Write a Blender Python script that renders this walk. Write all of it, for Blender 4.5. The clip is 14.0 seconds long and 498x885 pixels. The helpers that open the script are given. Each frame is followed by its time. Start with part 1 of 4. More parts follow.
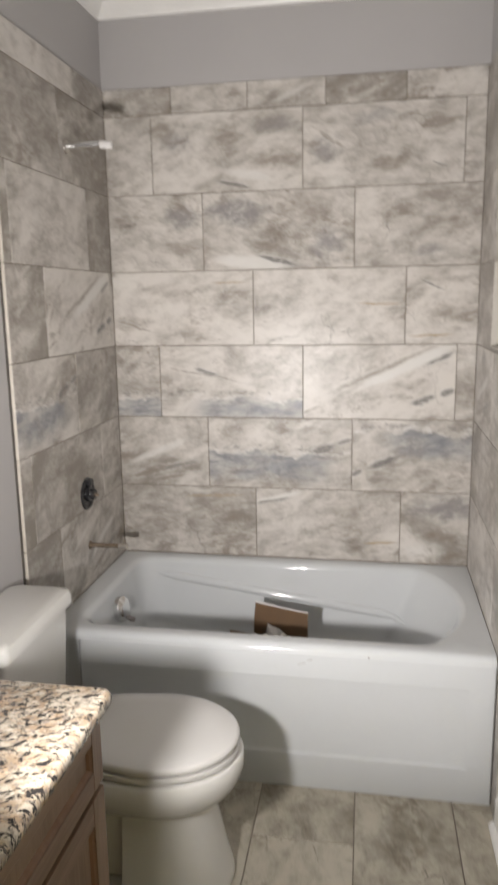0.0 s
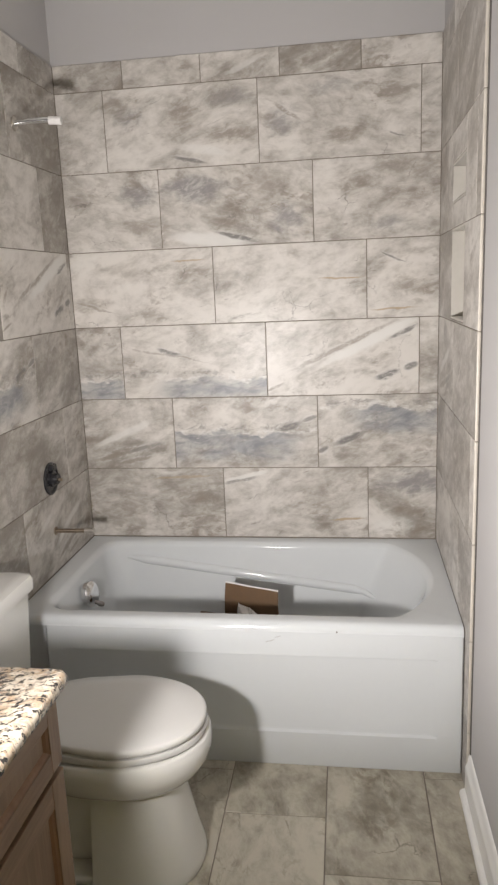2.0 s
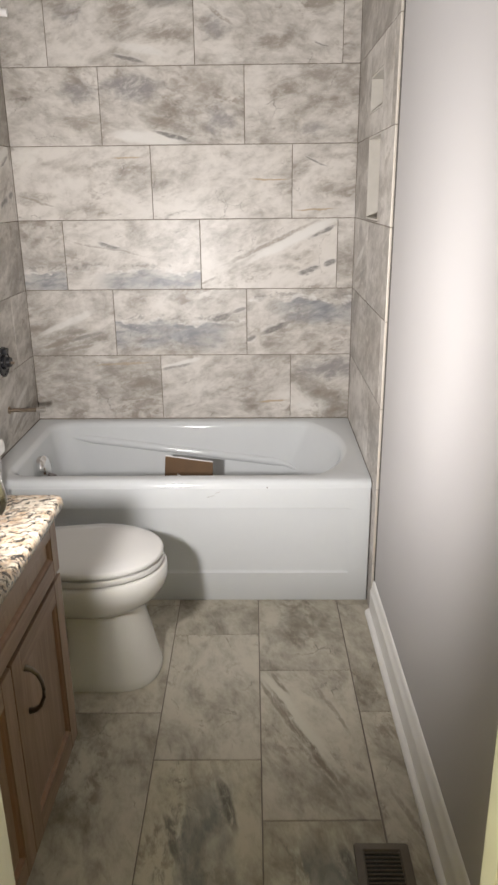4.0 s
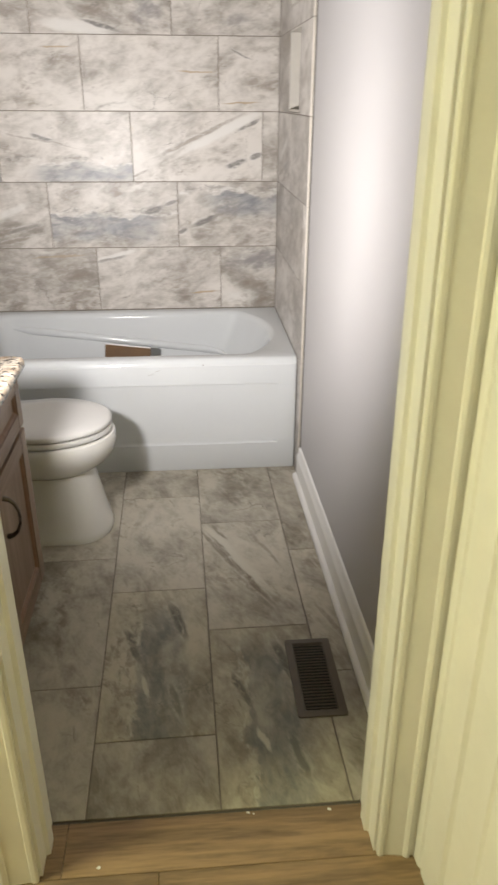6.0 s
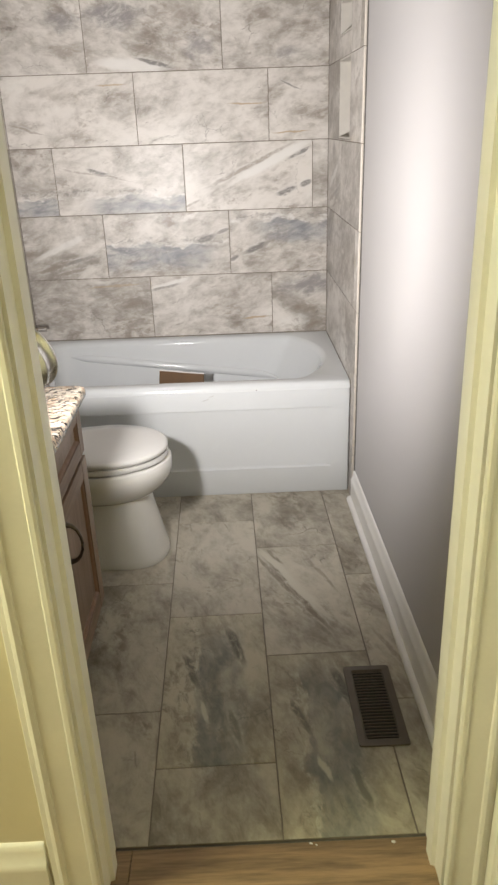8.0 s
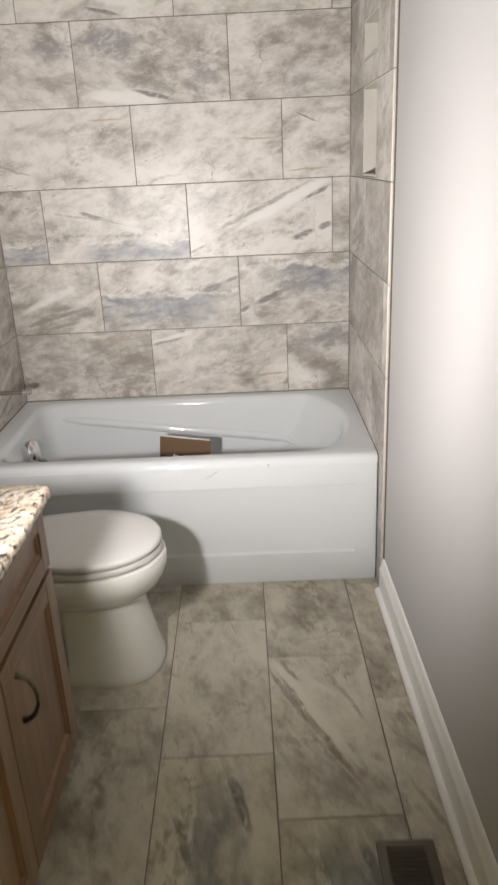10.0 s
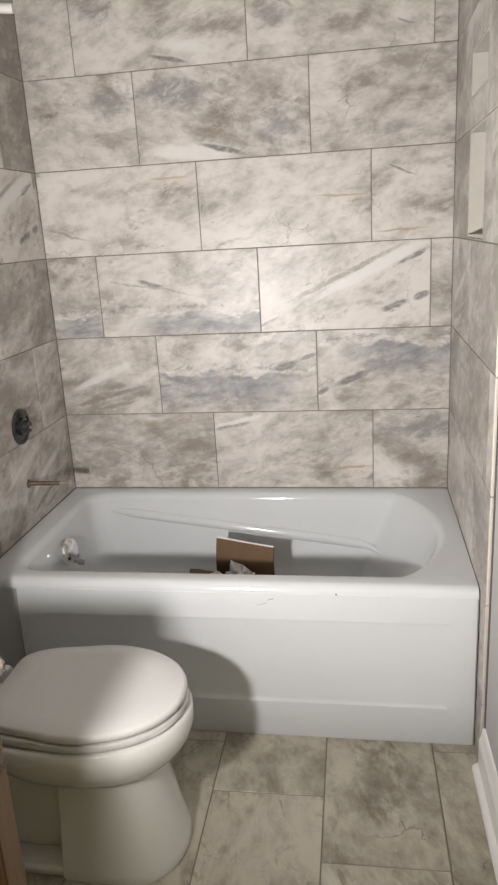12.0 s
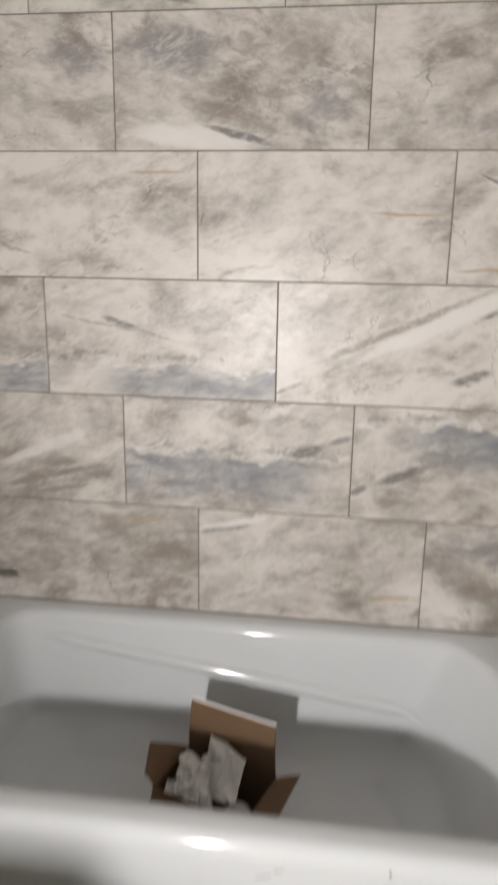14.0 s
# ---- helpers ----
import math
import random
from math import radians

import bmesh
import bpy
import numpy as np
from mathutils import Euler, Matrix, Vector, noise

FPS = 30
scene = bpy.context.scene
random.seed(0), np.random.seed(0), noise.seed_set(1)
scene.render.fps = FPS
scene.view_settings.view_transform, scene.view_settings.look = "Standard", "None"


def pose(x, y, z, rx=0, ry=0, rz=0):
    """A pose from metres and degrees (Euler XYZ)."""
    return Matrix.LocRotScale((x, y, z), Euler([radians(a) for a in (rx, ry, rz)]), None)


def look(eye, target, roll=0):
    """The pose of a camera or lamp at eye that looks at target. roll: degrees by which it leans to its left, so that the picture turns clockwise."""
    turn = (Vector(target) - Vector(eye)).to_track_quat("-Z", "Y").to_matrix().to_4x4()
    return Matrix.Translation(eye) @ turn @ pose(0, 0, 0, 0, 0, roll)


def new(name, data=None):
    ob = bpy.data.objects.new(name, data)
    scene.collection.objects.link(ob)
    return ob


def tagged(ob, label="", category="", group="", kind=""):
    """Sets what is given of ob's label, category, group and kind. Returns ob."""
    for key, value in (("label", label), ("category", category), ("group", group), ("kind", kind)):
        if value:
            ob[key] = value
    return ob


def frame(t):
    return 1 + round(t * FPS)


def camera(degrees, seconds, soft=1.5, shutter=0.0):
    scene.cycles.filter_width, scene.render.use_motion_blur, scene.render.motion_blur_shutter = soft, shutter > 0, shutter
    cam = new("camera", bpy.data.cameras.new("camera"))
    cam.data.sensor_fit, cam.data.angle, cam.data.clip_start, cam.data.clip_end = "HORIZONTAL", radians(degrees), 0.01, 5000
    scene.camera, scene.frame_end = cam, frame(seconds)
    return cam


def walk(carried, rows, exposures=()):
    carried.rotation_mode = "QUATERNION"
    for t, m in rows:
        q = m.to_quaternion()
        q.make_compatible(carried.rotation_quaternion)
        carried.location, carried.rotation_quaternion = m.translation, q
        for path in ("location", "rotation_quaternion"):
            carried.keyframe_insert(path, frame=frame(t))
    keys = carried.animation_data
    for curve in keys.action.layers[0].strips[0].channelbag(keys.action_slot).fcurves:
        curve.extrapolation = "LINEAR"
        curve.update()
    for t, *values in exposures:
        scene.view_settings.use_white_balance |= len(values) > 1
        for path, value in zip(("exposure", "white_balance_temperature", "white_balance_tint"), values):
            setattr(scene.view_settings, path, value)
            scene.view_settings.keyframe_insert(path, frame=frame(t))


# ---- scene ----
cam = camera(38.2, 14.0, soft=2.4, shutter=0.5)
PATH = [
    (0, (-0.113, -2.905, 1.583), (-0.458, -0.973, 1.196), -0.9),
    (0.5, (-0.135, -2.904, 1.587), (-0.357, -0.987, 1.06), -3.4),
    (1, (-0.101, -2.916, 1.566), (-0.265, -0.989, 1.057), -4.6),
    (1.5, (-0.078, -2.891, 1.557), (-0.227, -0.951, 1.094), -3.9),
    (2, (-0.059, -2.878, 1.546), (-0.349, -0.945, 1.122), -2.4),
    (2.5, (-0.061, -2.939, 1.566), (-0.204, -1.015, 1.039), -1.9),
    (3, (-0.134, -3.103, 1.513), (-0.186, -1.188, 0.939), -1.9),
    (3.2, (-0.146, -3.147, 1.518), (-0.191, -1.237, 0.928), -1.2),
    (5.3, (-0.125, -3.439, 1.463), (-0.153, -1.615, 0.644), -0.1),
    (5.5, (-0.128, -3.482, 1.449), (-0.148, -1.671, 0.6), 0.4),
    (6, (-0.173, -3.577, 1.462), (-0.016, -1.78, 0.597), 0.3),
    (6.5, (-0.179, -3.632, 1.469), (0.036, -1.818, 0.655), 0.2),
    (7, (-0.196, -3.627, 1.489), (-0.06, -1.79, 0.71), -0.2),
    (7.5, (-0.202, -3.608, 1.486), (-0.108, -1.773, 0.697), -0.5),
    (8, (-0.197, -3.581, 1.478), (-0.171, -1.753, 0.669), -2.0),
    (8.2, (-0.193, -3.573, 1.481), (-0.178, -1.741, 0.678), -2.3),
    (10.3, (-0.13, -2.981, 1.478), (-0.177, -1.103, 0.792), -2.8),
    (10.5, (-0.106, -2.876, 1.468), (-0.288, -0.989, 0.83), -3.6),
    (11, (-0.041, -2.682, 1.467), (-0.436, -0.824, 0.843), -3.8),
    (11.5, (-0.036, -2.631, 1.471), (-0.378, -0.741, 0.916), -3.2),
    (12, (-0.037, -2.608, 1.469), (-0.354, -0.716, 0.901), -3.3),
    (12.5, (-0.043, -2.588, 1.483), (-0.382, -0.712, 0.878), -2.2),
    (13, (-0.124, -2.384, 1.458), (-0.401, -0.5, 0.848), -0.0),
    (13.5, (-0.2, -2.137, 1.476), (-0.462, -0.265, 0.821), -1.0),
    (14, (-0.238, -1.788, 1.472), (-0.488, 0.13, 0.962), 0.9),
]
walk(cam, [(t, look(eye, target, roll)) for t, eye, target, roll in PATH], ((0, -0.13), (0.5, -0.16), (1, -0.06), (3.2, -0.05), (5.5, 0.04), (8.2, 0.05), (10.5, 0.02), (13.2, -0.04), (14, -0.14)))

# ---- light ----
world = bpy.data.worlds.new("world")
scene.world = world
world.use_nodes = True
world.node_tree.nodes["Background"].inputs[0].default_value = (0.8, 0.85, 1, 1)
world.node_tree.nodes["Background"].inputs[1].default_value = 0.02


def lamp(name, kind, m, energy, color):
    data = bpy.data.lights.new(name, kind)
    data.energy, data.color = energy, color
    ob = new(name, data)
    ob.matrix_world = m
    return data


# the clamp light throws a narrow beam out of its bell, inside the wide spill of the bare bulb
LAMP_AT, LAMP_AIM = Vector((-0.64, -2.2, 1.06)), Vector((0.22, 0, 1.76))
for name, power, spread, softness in (("work_light_beam", 72, 104, 1.0), ("work_light_spill", 99, 176, 0.82)):
    beam = lamp(name, "SPOT", look(LAMP_AT, LAMP_AIM), power, (1, 0.955, 0.935))
    beam.spot_size, beam.spot_blend, beam.shadow_soft_size = radians(spread), softness, 0.04
glow = lamp("hall_light", "AREA", look((-1.75, -3.0, 2.1), (-1.2, -3.1, 0)), 64, (0.985, 0.965, 0.58))
glow.shape, glow.size = "DISK", 0.6

# ---- materials ----


def material(name):
    m = bpy.data.materials.new(name)
    m.use_nodes = True
    t = m.node_tree
    return m, t, t.nodes["Principled BSDF"]


def math_node(t, op, a, b=None, c=None, clamp=False):
    n = t.nodes.new("ShaderNodeMath")
    n.operation, n.use_clamp = op, clamp
    for k, v in enumerate((a, b, c)):
        if v is None:
            continue
        if isinstance(v, (int, float)):
            n.inputs[k].default_value = v
        else:
            t.links.new(v, n.inputs[k])
    return n.outputs[0]


def mix(t, factor, a, b, blend="MIX"):
    n = t.nodes.new("ShaderNodeMix")
    n.data_type, n.blend_type = "RGBA", blend
    for socket, v in ((n.inputs[0], factor), (n.inputs[6], a), (n.inputs[7], b)):
        if isinstance(v, (int, float)):
            socket.default_value = v
        elif isinstance(v, tuple):
            socket.default_value = (*v, 1)
        else:
            t.links.new(v, socket)
    return n.outputs[2]


def band(t, value, low, high, a=0.0, b=1.0):
    n = t.nodes.new("ShaderNodeMapRange")
    n.interpolation_type = "SMOOTHSTEP"
    t.links.new(value, n.inputs[0])
    for k, v in enumerate((low, high, a, b)):
        n.inputs[k + 1].default_value = v
    return n.outputs[0]


def noise_at(t, coords, scale, detail=4, rough=0.55, distortion=0.0, w=None):
    n = t.nodes.new("ShaderNodeTexNoise")
    n.noise_dimensions = "4D" if w is not None else "3D"
    t.links.new(coords, n.inputs["Vector"])
    if w is not None:
        t.links.new(w, n.inputs["W"])
    for key, v in (("Scale", scale), ("Detail", detail), ("Roughness", rough), ("Distortion", distortion)):
        n.inputs[key].default_value = v
    return n.outputs[0]


def mapped(t, coords, turn=0.0, scale=(1, 1, 1), shift=(0, 0, 0)):
    """Coordinates whose streaks lean by turn degrees: turned first, then drawn out."""
    for rotation, stretch, move in ((-turn, (1, 1, 1), (0, 0, 0)), (0, scale, shift)):
        n = t.nodes.new("ShaderNodeMapping")
        t.links.new(coords, n.inputs[0])
        n.inputs[1].default_value, n.inputs[2].default_value, n.inputs[3].default_value = move, (0, 0, radians(rotation)), stretch
        coords = n.outputs[0]
    return coords


def relief(t, bsdf, height, strength, distance=0.002):
    b = t.nodes.new("ShaderNodeBump")
    b.inputs["Strength"].default_value, b.inputs["Distance"].default_value = strength, distance
    t.links.new(height, b.inputs["Height"])
    t.links.new(b.outputs[0], bsdf.inputs["Normal"])


INK = {"dusk": (0.225, 0.215, 0.215), "earth": (0.24, 0.208, 0.175), "slate": (0.13, 0.124, 0.118), "brown": (0.22, 0.185, 0.15), "gold": (0.36, 0.26, 0.14), "white": (0.66, 0.645, 0.615)}


def tile_print(name, light=0.5, blue=None, slashes=(), turn=14, seed=0.0, shade=1.0, tint=(1, 1, 1), blots=()):
    """Porcelain with a printed marble face, in metres from the whole tile's middle.
    light: share of pale clouds; blue: (height, width, first, last) of a slate band; slashes: (u, v, degrees, half length, half width, ink, strength);
    blots: (u, v, half width, half height, ink, strength)."""
    m, t, b = material(name)
    tc = t.nodes.new("ShaderNodeTexCoord").outputs["Object"]
    rnd = t.nodes.new("ShaderNodeObjectInfo").outputs["Random"]
    w = math_node(t, "ADD", math_node(t, "MULTIPLY", rnd, 23.0), seed)
    sep = t.nodes.new("ShaderNodeSeparateXYZ")
    t.links.new(tc, sep.inputs[0])
    u, v = sep.outputs[0], sep.outputs[1]
    dim = lambda c: tuple(k * shade * q for k, q in zip(c, tint))
    times = lambda p, q: math_node(t, "MULTIPLY", p, q)
    clouds = noise_at(t, mapped(t, tc, turn * 0.6, (1.0, 1.5, 1)), 3.6, 9, 0.64, 0.7, w)
    wisps = noise_at(t, mapped(t, tc, turn, (1.0, 2.0, 1), (3, 1, 0)), 11, 8, 0.66, 0.6, w)
    feather = noise_at(t, mapped(t, tc, turn, (1.0, 1.5, 1), (8, 3, 0)), 34, 7, 0.7, 0.6, w)
    grain = noise_at(t, tc, 75, 3, 0.7, 0, w)
    mixed = math_node(t, "ADD", math_node(t, "ADD", times(clouds, 0.56), times(wisps, 0.3)), times(feather, 0.14))
    c = light * 0.14 - 0.07
    colour = mix(t, band(t, mixed, 0.365 - c, 0.61 - c), dim((0.243, 0.22, 0.191)), dim((0.612, 0.58, 0.541)))
    ragged = noise_at(t, mapped(t, tc, 22, (1, 2.2, 1), (9, 9, 0)), 20, 7, 0.74, 1.0, w)
    # cloudy blots of known place, torn at the edge
    for cu, cv, ru, rv, ink, strength in blots:
        du, dv = times(math_node(t, "SUBTRACT", u, cu), 1 / ru), times(math_node(t, "SUBTRACT", v, cv), 1 / rv)
        far = math_node(t, "SQRT", math_node(t, "ADD", times(du, du), times(dv, dv)))
        torn = math_node(t, "ADD", far, times(math_node(t, "SUBTRACT", wisps, 0.5), 2.2))
        body = times(band(t, torn, 1.25, 0.35), band(t, ragged, 0.34, 0.58, 0.25, 1.0))
        colour = mix(t, times(body, strength), colour, dim(INK[ink]))
    # brownish blotches in loose clusters, broken up finely
    cluster = band(t, noise_at(t, mapped(t, tc, turn, (1, 1.5, 1), (6, 6, 0)), 4.2, 3, 0.5, 0.4, w), 0.48, 0.66)
    crumbs = band(t, noise_at(t, mapped(t, tc, turn, (1, 1.7, 1), (7, 2, 0)), 15, 8, 0.7, 0.5, w), 0.47, 0.60)
    colour = mix(t, times(times(cluster, crumbs), 0.7), colour, dim((0.21, 0.176, 0.142)))
    bright = band(t, noise_at(t, mapped(t, tc, turn + 12, (1, 3.0, 1), (2, 9, 0)), 5.2, 6, 0.62, 0.6, w), 0.55, 0.72)
    colour = mix(t, times(bright, 0.55), colour, dim((0.65, 0.63, 0.59)))
    stroke = band(t, noise_at(t, mapped(t, tc, turn + 4, (1, 4.2, 1), (4, 4, 0)), 6.5, 7, 0.7, 1.2, w), 0.605, 0.70)
    colour = mix(t, times(stroke, 0.55), colour, dim((0.185, 0.165, 0.145)))
    # hair cracks
    bent = t.nodes.new("ShaderNodeMix")
    bent.data_type, bent.blend_type = "RGBA", "LINEAR_LIGHT"
    bent.inputs[0].default_value = 0.05
    swirl = t.nodes.new("ShaderNodeTexNoise")
    swirl.noise_dimensions = "4D"
    t.links.new(tc, swirl.inputs["Vector"])
    t.links.new(w, swirl.inputs["W"])
    swirl.inputs["Scale"].default_value, swirl.inputs["Detail"].default_value, swirl.inputs["Roughness"].default_value = 9, 5, 0.7
    t.links.new(tc, bent.inputs[6])
    t.links.new(swirl.outputs[1], bent.inputs[7])
    cells = t.nodes.new("ShaderNodeTexVoronoi")
    cells.voronoi_dimensions, cells.feature = "4D", "DISTANCE_TO_EDGE"
    t.links.new(bent.outputs[2], cells.inputs["Vector"])
    t.links.new(w, cells.inputs["W"])
    cells.inputs["Scale"].default_value = 6.5
    sparse = band(t, noise_at(t, mapped(t, tc, 0, (1, 1, 1), (3, 8, 0)), 5.5, 4, 0.6, 0, w), 0.56, 0.66)
    crack = times(times(band(t, cells.outputs["Distance"], 0.016, 0.003), sparse), band(t, feather, 0.36, 0.52))
    colour = mix(t, times(crack, 0.65), colour, dim((0.15, 0.135, 0.12)))
    wob = math_node(t, "SUBTRACT", noise_at(t, mapped(t, tc, 5, (1, 1.8, 1), (5, 5, 0)), 7, 6, 0.62, 0.6, w), 0.5)
    if blue:
        top = math_node(t, "ADD", v, times(wob, 0.13))
        low, high = blue[0] - blue[1], blue[0] + blue[1]
        mask = times(band(t, top, high + 0.006, high - 0.012), band(t, top, low - 0.05, low + 0.02))
        mask = times(mask, times(band(t, u, blue[2] - 0.08, blue[2] + 0.08), band(t, u, blue[3] + 0.08, blue[3] - 0.08)))
        thin = band(t, noise_at(t, mapped(t, tc, 3, (1, 2.5, 1), (1, 7, 0)), 7, 5, 0.62, 0.6, w), 0.34, 0.6, 0.35, 0.95)
        colour = mix(t, times(mask, thin), colour, mix(t, band(t, wisps, 0.4, 0.6), dim((0.188, 0.197, 0.212)), dim((0.292, 0.297, 0.305))))
        shore = times(band(t, math_node(t, "ABSOLUTE", math_node(t, "SUBTRACT", top, high + 0.004)), 0.012, 0.002), band(t, noise_at(t, mapped(t, tc, 5, (1, 2, 1)), 18, 5, 0.7, 0.8, w), 0.45, 0.6))
        colour = mix(t, times(shore, 0.7), colour, dim((0.64, 0.63, 0.61)))
        silt = times(band(t, math_node(t, "ABSOLUTE", math_node(t, "SUBTRACT", top, high + 0.022)), 0.022, 0.004), band(t, noise_at(t, mapped(t, tc, 8, (1, 2, 1), (2, 5, 0)), 16, 6, 0.72, 1.0, w), 0.5, 0.62))
        colour = mix(t, times(silt, 0.65), colour, dim((0.2, 0.19, 0.18)))
    for cu, cv, angle, length, width, ink, strength in slashes:
        ca, sa = math.cos(radians(angle)), math.sin(radians(angle))
        du, dv = math_node(t, "SUBTRACT", u, cu), math_node(t, "SUBTRACT", v, cv)
        along = math_node(t, "ADD", times(du, ca), times(dv, sa))
        across = math_node(t, "ADD", math_node(t, "SUBTRACT", times(dv, ca), times(du, sa)), times(wob, 0.042))
        # thins out towards its ends
        taper = band(t, math_node(t, "ABSOLUTE", along), length, length * 0.25, 0.45, 1.0)
        across = math_node(t, "DIVIDE", across, taper)
        body = times(band(t, math_node(t, "ABSOLUTE", across), width * 1.8, width * 0.6), band(t, math_node(t, "ABSOLUTE", along), length * 1.05, length * 0.45))
        if ink in ("slate", "brown"):
            rim = times(band(t, math_node(t, "ABSOLUTE", across), width * 3.2, width * 1.3), band(t, math_node(t, "ABSOLUTE", along), length * 1.1, length * 0.6))
            colour = mix(t, times(times(rim, band(t, ragged, 0.44, 0.56)), 0.6 * strength), colour, dim((0.64, 0.62, 0.59)))
            body = times(body, band(t, ragged, 0.34, 0.54))
        colour = mix(t, times(body, strength), colour, dim(INK[ink]))
    t.links.new(colour, b.inputs["Base Color"])
    t.links.new(band(t, grain, 0.2, 0.8, 0.30, 0.44), b.inputs["Roughness"])
    b.inputs["Specular IOR Level"].default_value = 0.35
    relief(t, b, grain, 0.05, 0.001)
    return m


def plain(name, colour, rough, metal=0.0, spread=0.05, scale=6.0, bump=0.0, bump_scale=60.0, spec=0.5, coat=0.0):
    """A coat or metal with soft stains and a fine grain."""
    m, t, b = material(name)
    tc = t.nodes.new("ShaderNodeTexCoord").outputs["Object"]
    stain, grain = noise_at(t, tc, scale, 5, 0.6), noise_at(t, tc, bump_scale, 3, 0.6)
    f = math_node(t, "ADD", math_node(t, "MULTIPLY", stain, 0.75), math_node(t, "MULTIPLY", grain, 0.25))
    lo, hi = tuple(c * (1 - spread) for c in colour), tuple(min(1, c * (1 + spread)) for c in colour)
    t.links.new(mix(t, band(t, f, 0.3, 0.7), lo, hi), b.inputs["Base Color"])
    t.links.new(band(t, f, 0.3, 0.7, rough * 0.88, min(1, rough * 1.12)), b.inputs["Roughness"])
    b.inputs["Metallic"].default_value, b.inputs["Specular IOR Level"].default_value, b.inputs["Coat Weight"].default_value = metal, spec, coat
    if bump:
        relief(t, b, grain, bump, 0.001)
    return m


def wood(name, dark, pale, along, rough=0.45, fine=1.0):
    """Grain drawn out along one axis (0, 1 or 2), shifted from piece to piece."""
    m, t, b = material(name)
    tc = t.nodes.new("ShaderNodeTexCoord").outputs["Object"]
    rnd = t.nodes.new("ShaderNodeObjectInfo").outputs["Random"]
    w = math_node(t, "MULTIPLY", rnd, 31.0)
    s = [9 * fine] * 3
    s[along] = 0.7 * fine
    g = noise_at(t, mapped(t, tc, 0, tuple(s)), 3.0, 6, 0.65, 0.6, w)
    fibre = noise_at(t, mapped(t, tc, 0, tuple(6 * k for k in s)), 3.0, 3, 0.6, 0, w)
    f = math_node(t, "ADD", math_node(t, "MULTIPLY", g, 0.7), math_node(t, "MULTIPLY", fibre, 0.3))
    f = math_node(t, "ADD", f, math_node(t, "MULTIPLY", math_node(t, "SUBTRACT", rnd, 0.5), 0.12))
    t.links.new(mix(t, band(t, f, 0.35, 0.66), dark, pale), b.inputs["Base Color"])
    t.links.new(band(t, f, 0.3, 0.7, rough * 1.15, rough * 0.85), b.inputs["Roughness"])
    relief(t, b, f, 0.12, 0.001)
    return m


def granite(name):
    m, t, b = material(name)
    tc = t.nodes.new("ShaderNodeTexCoord").outputs["Object"]
    flow = mapped(t, tc, 25, (1, 1.3, 1))
    big = noise_at(t, flow, 26, 5, 0.6, 0.8)
    colour = mix(t, band(t, big, 0.38, 0.6), (0.34, 0.255, 0.175), (0.55, 0.49, 0.40))
    warm = band(t, noise_at(t, flow, 11, 3, 0.5), 0.55, 0.7)
    colour = mix(t, math_node(t, "MULTIPLY", warm, 0.5), colour, (0.60, 0.42, 0.27))
    grey = band(t, noise_at(t, mapped(t, tc, -20, (1, 1.5, 1), (4, 0, 1)), 55, 4, 0.6, 0.6), 0.54, 0.6)
    colour = mix(t, math_node(t, "MULTIPLY", grey, 0.75), colour, (0.24, 0.21, 0.18))
    black = band(t, noise_at(t, mapped(t, tc, 30, (1, 1.7, 1), (9, 3, 0)), 50, 5, 0.66, 0.9), 0.525, 0.565)
    colour = mix(t, black, colour, (0.035, 0.032, 0.03))
    t.links.new(colour, b.inputs["Base Color"])
    b.inputs["Roughness"].default_value = 0.16
    return m


VEIN = ((0.11, 0.062, 25, 0.26, 0.017, "white", 0.95), (0.0, 0.045, 24, 0.26, 0.007, "brown", 0.7), (0.24, 0.092, 26, 0.07, 0.006, "slate", 0.8), (0.18, -0.072, 16, 0.06, 0.011, "slate", 0.9), (0.27, -0.04, 24, 0.035, 0.01, "slate", 0.8), (-0.27, -0.11, 20, 0.05, 0.004, "brown", 0.7))
BRUSH = ((0.06, -0.085, 14, 0.14, 0.009, "brown", 0.8), (0.17, -0.06, 17, 0.1, 0.007, "slate", 0.6), (0.08, 0.0, 22, 0.17, 0.012, "white", 0.7), (0.12, -0.115, 10, 0.1, 0.006, "brown", 0.7), (-0.14, 0.05, 20, 0.09, 0.008, "white", 0.5))
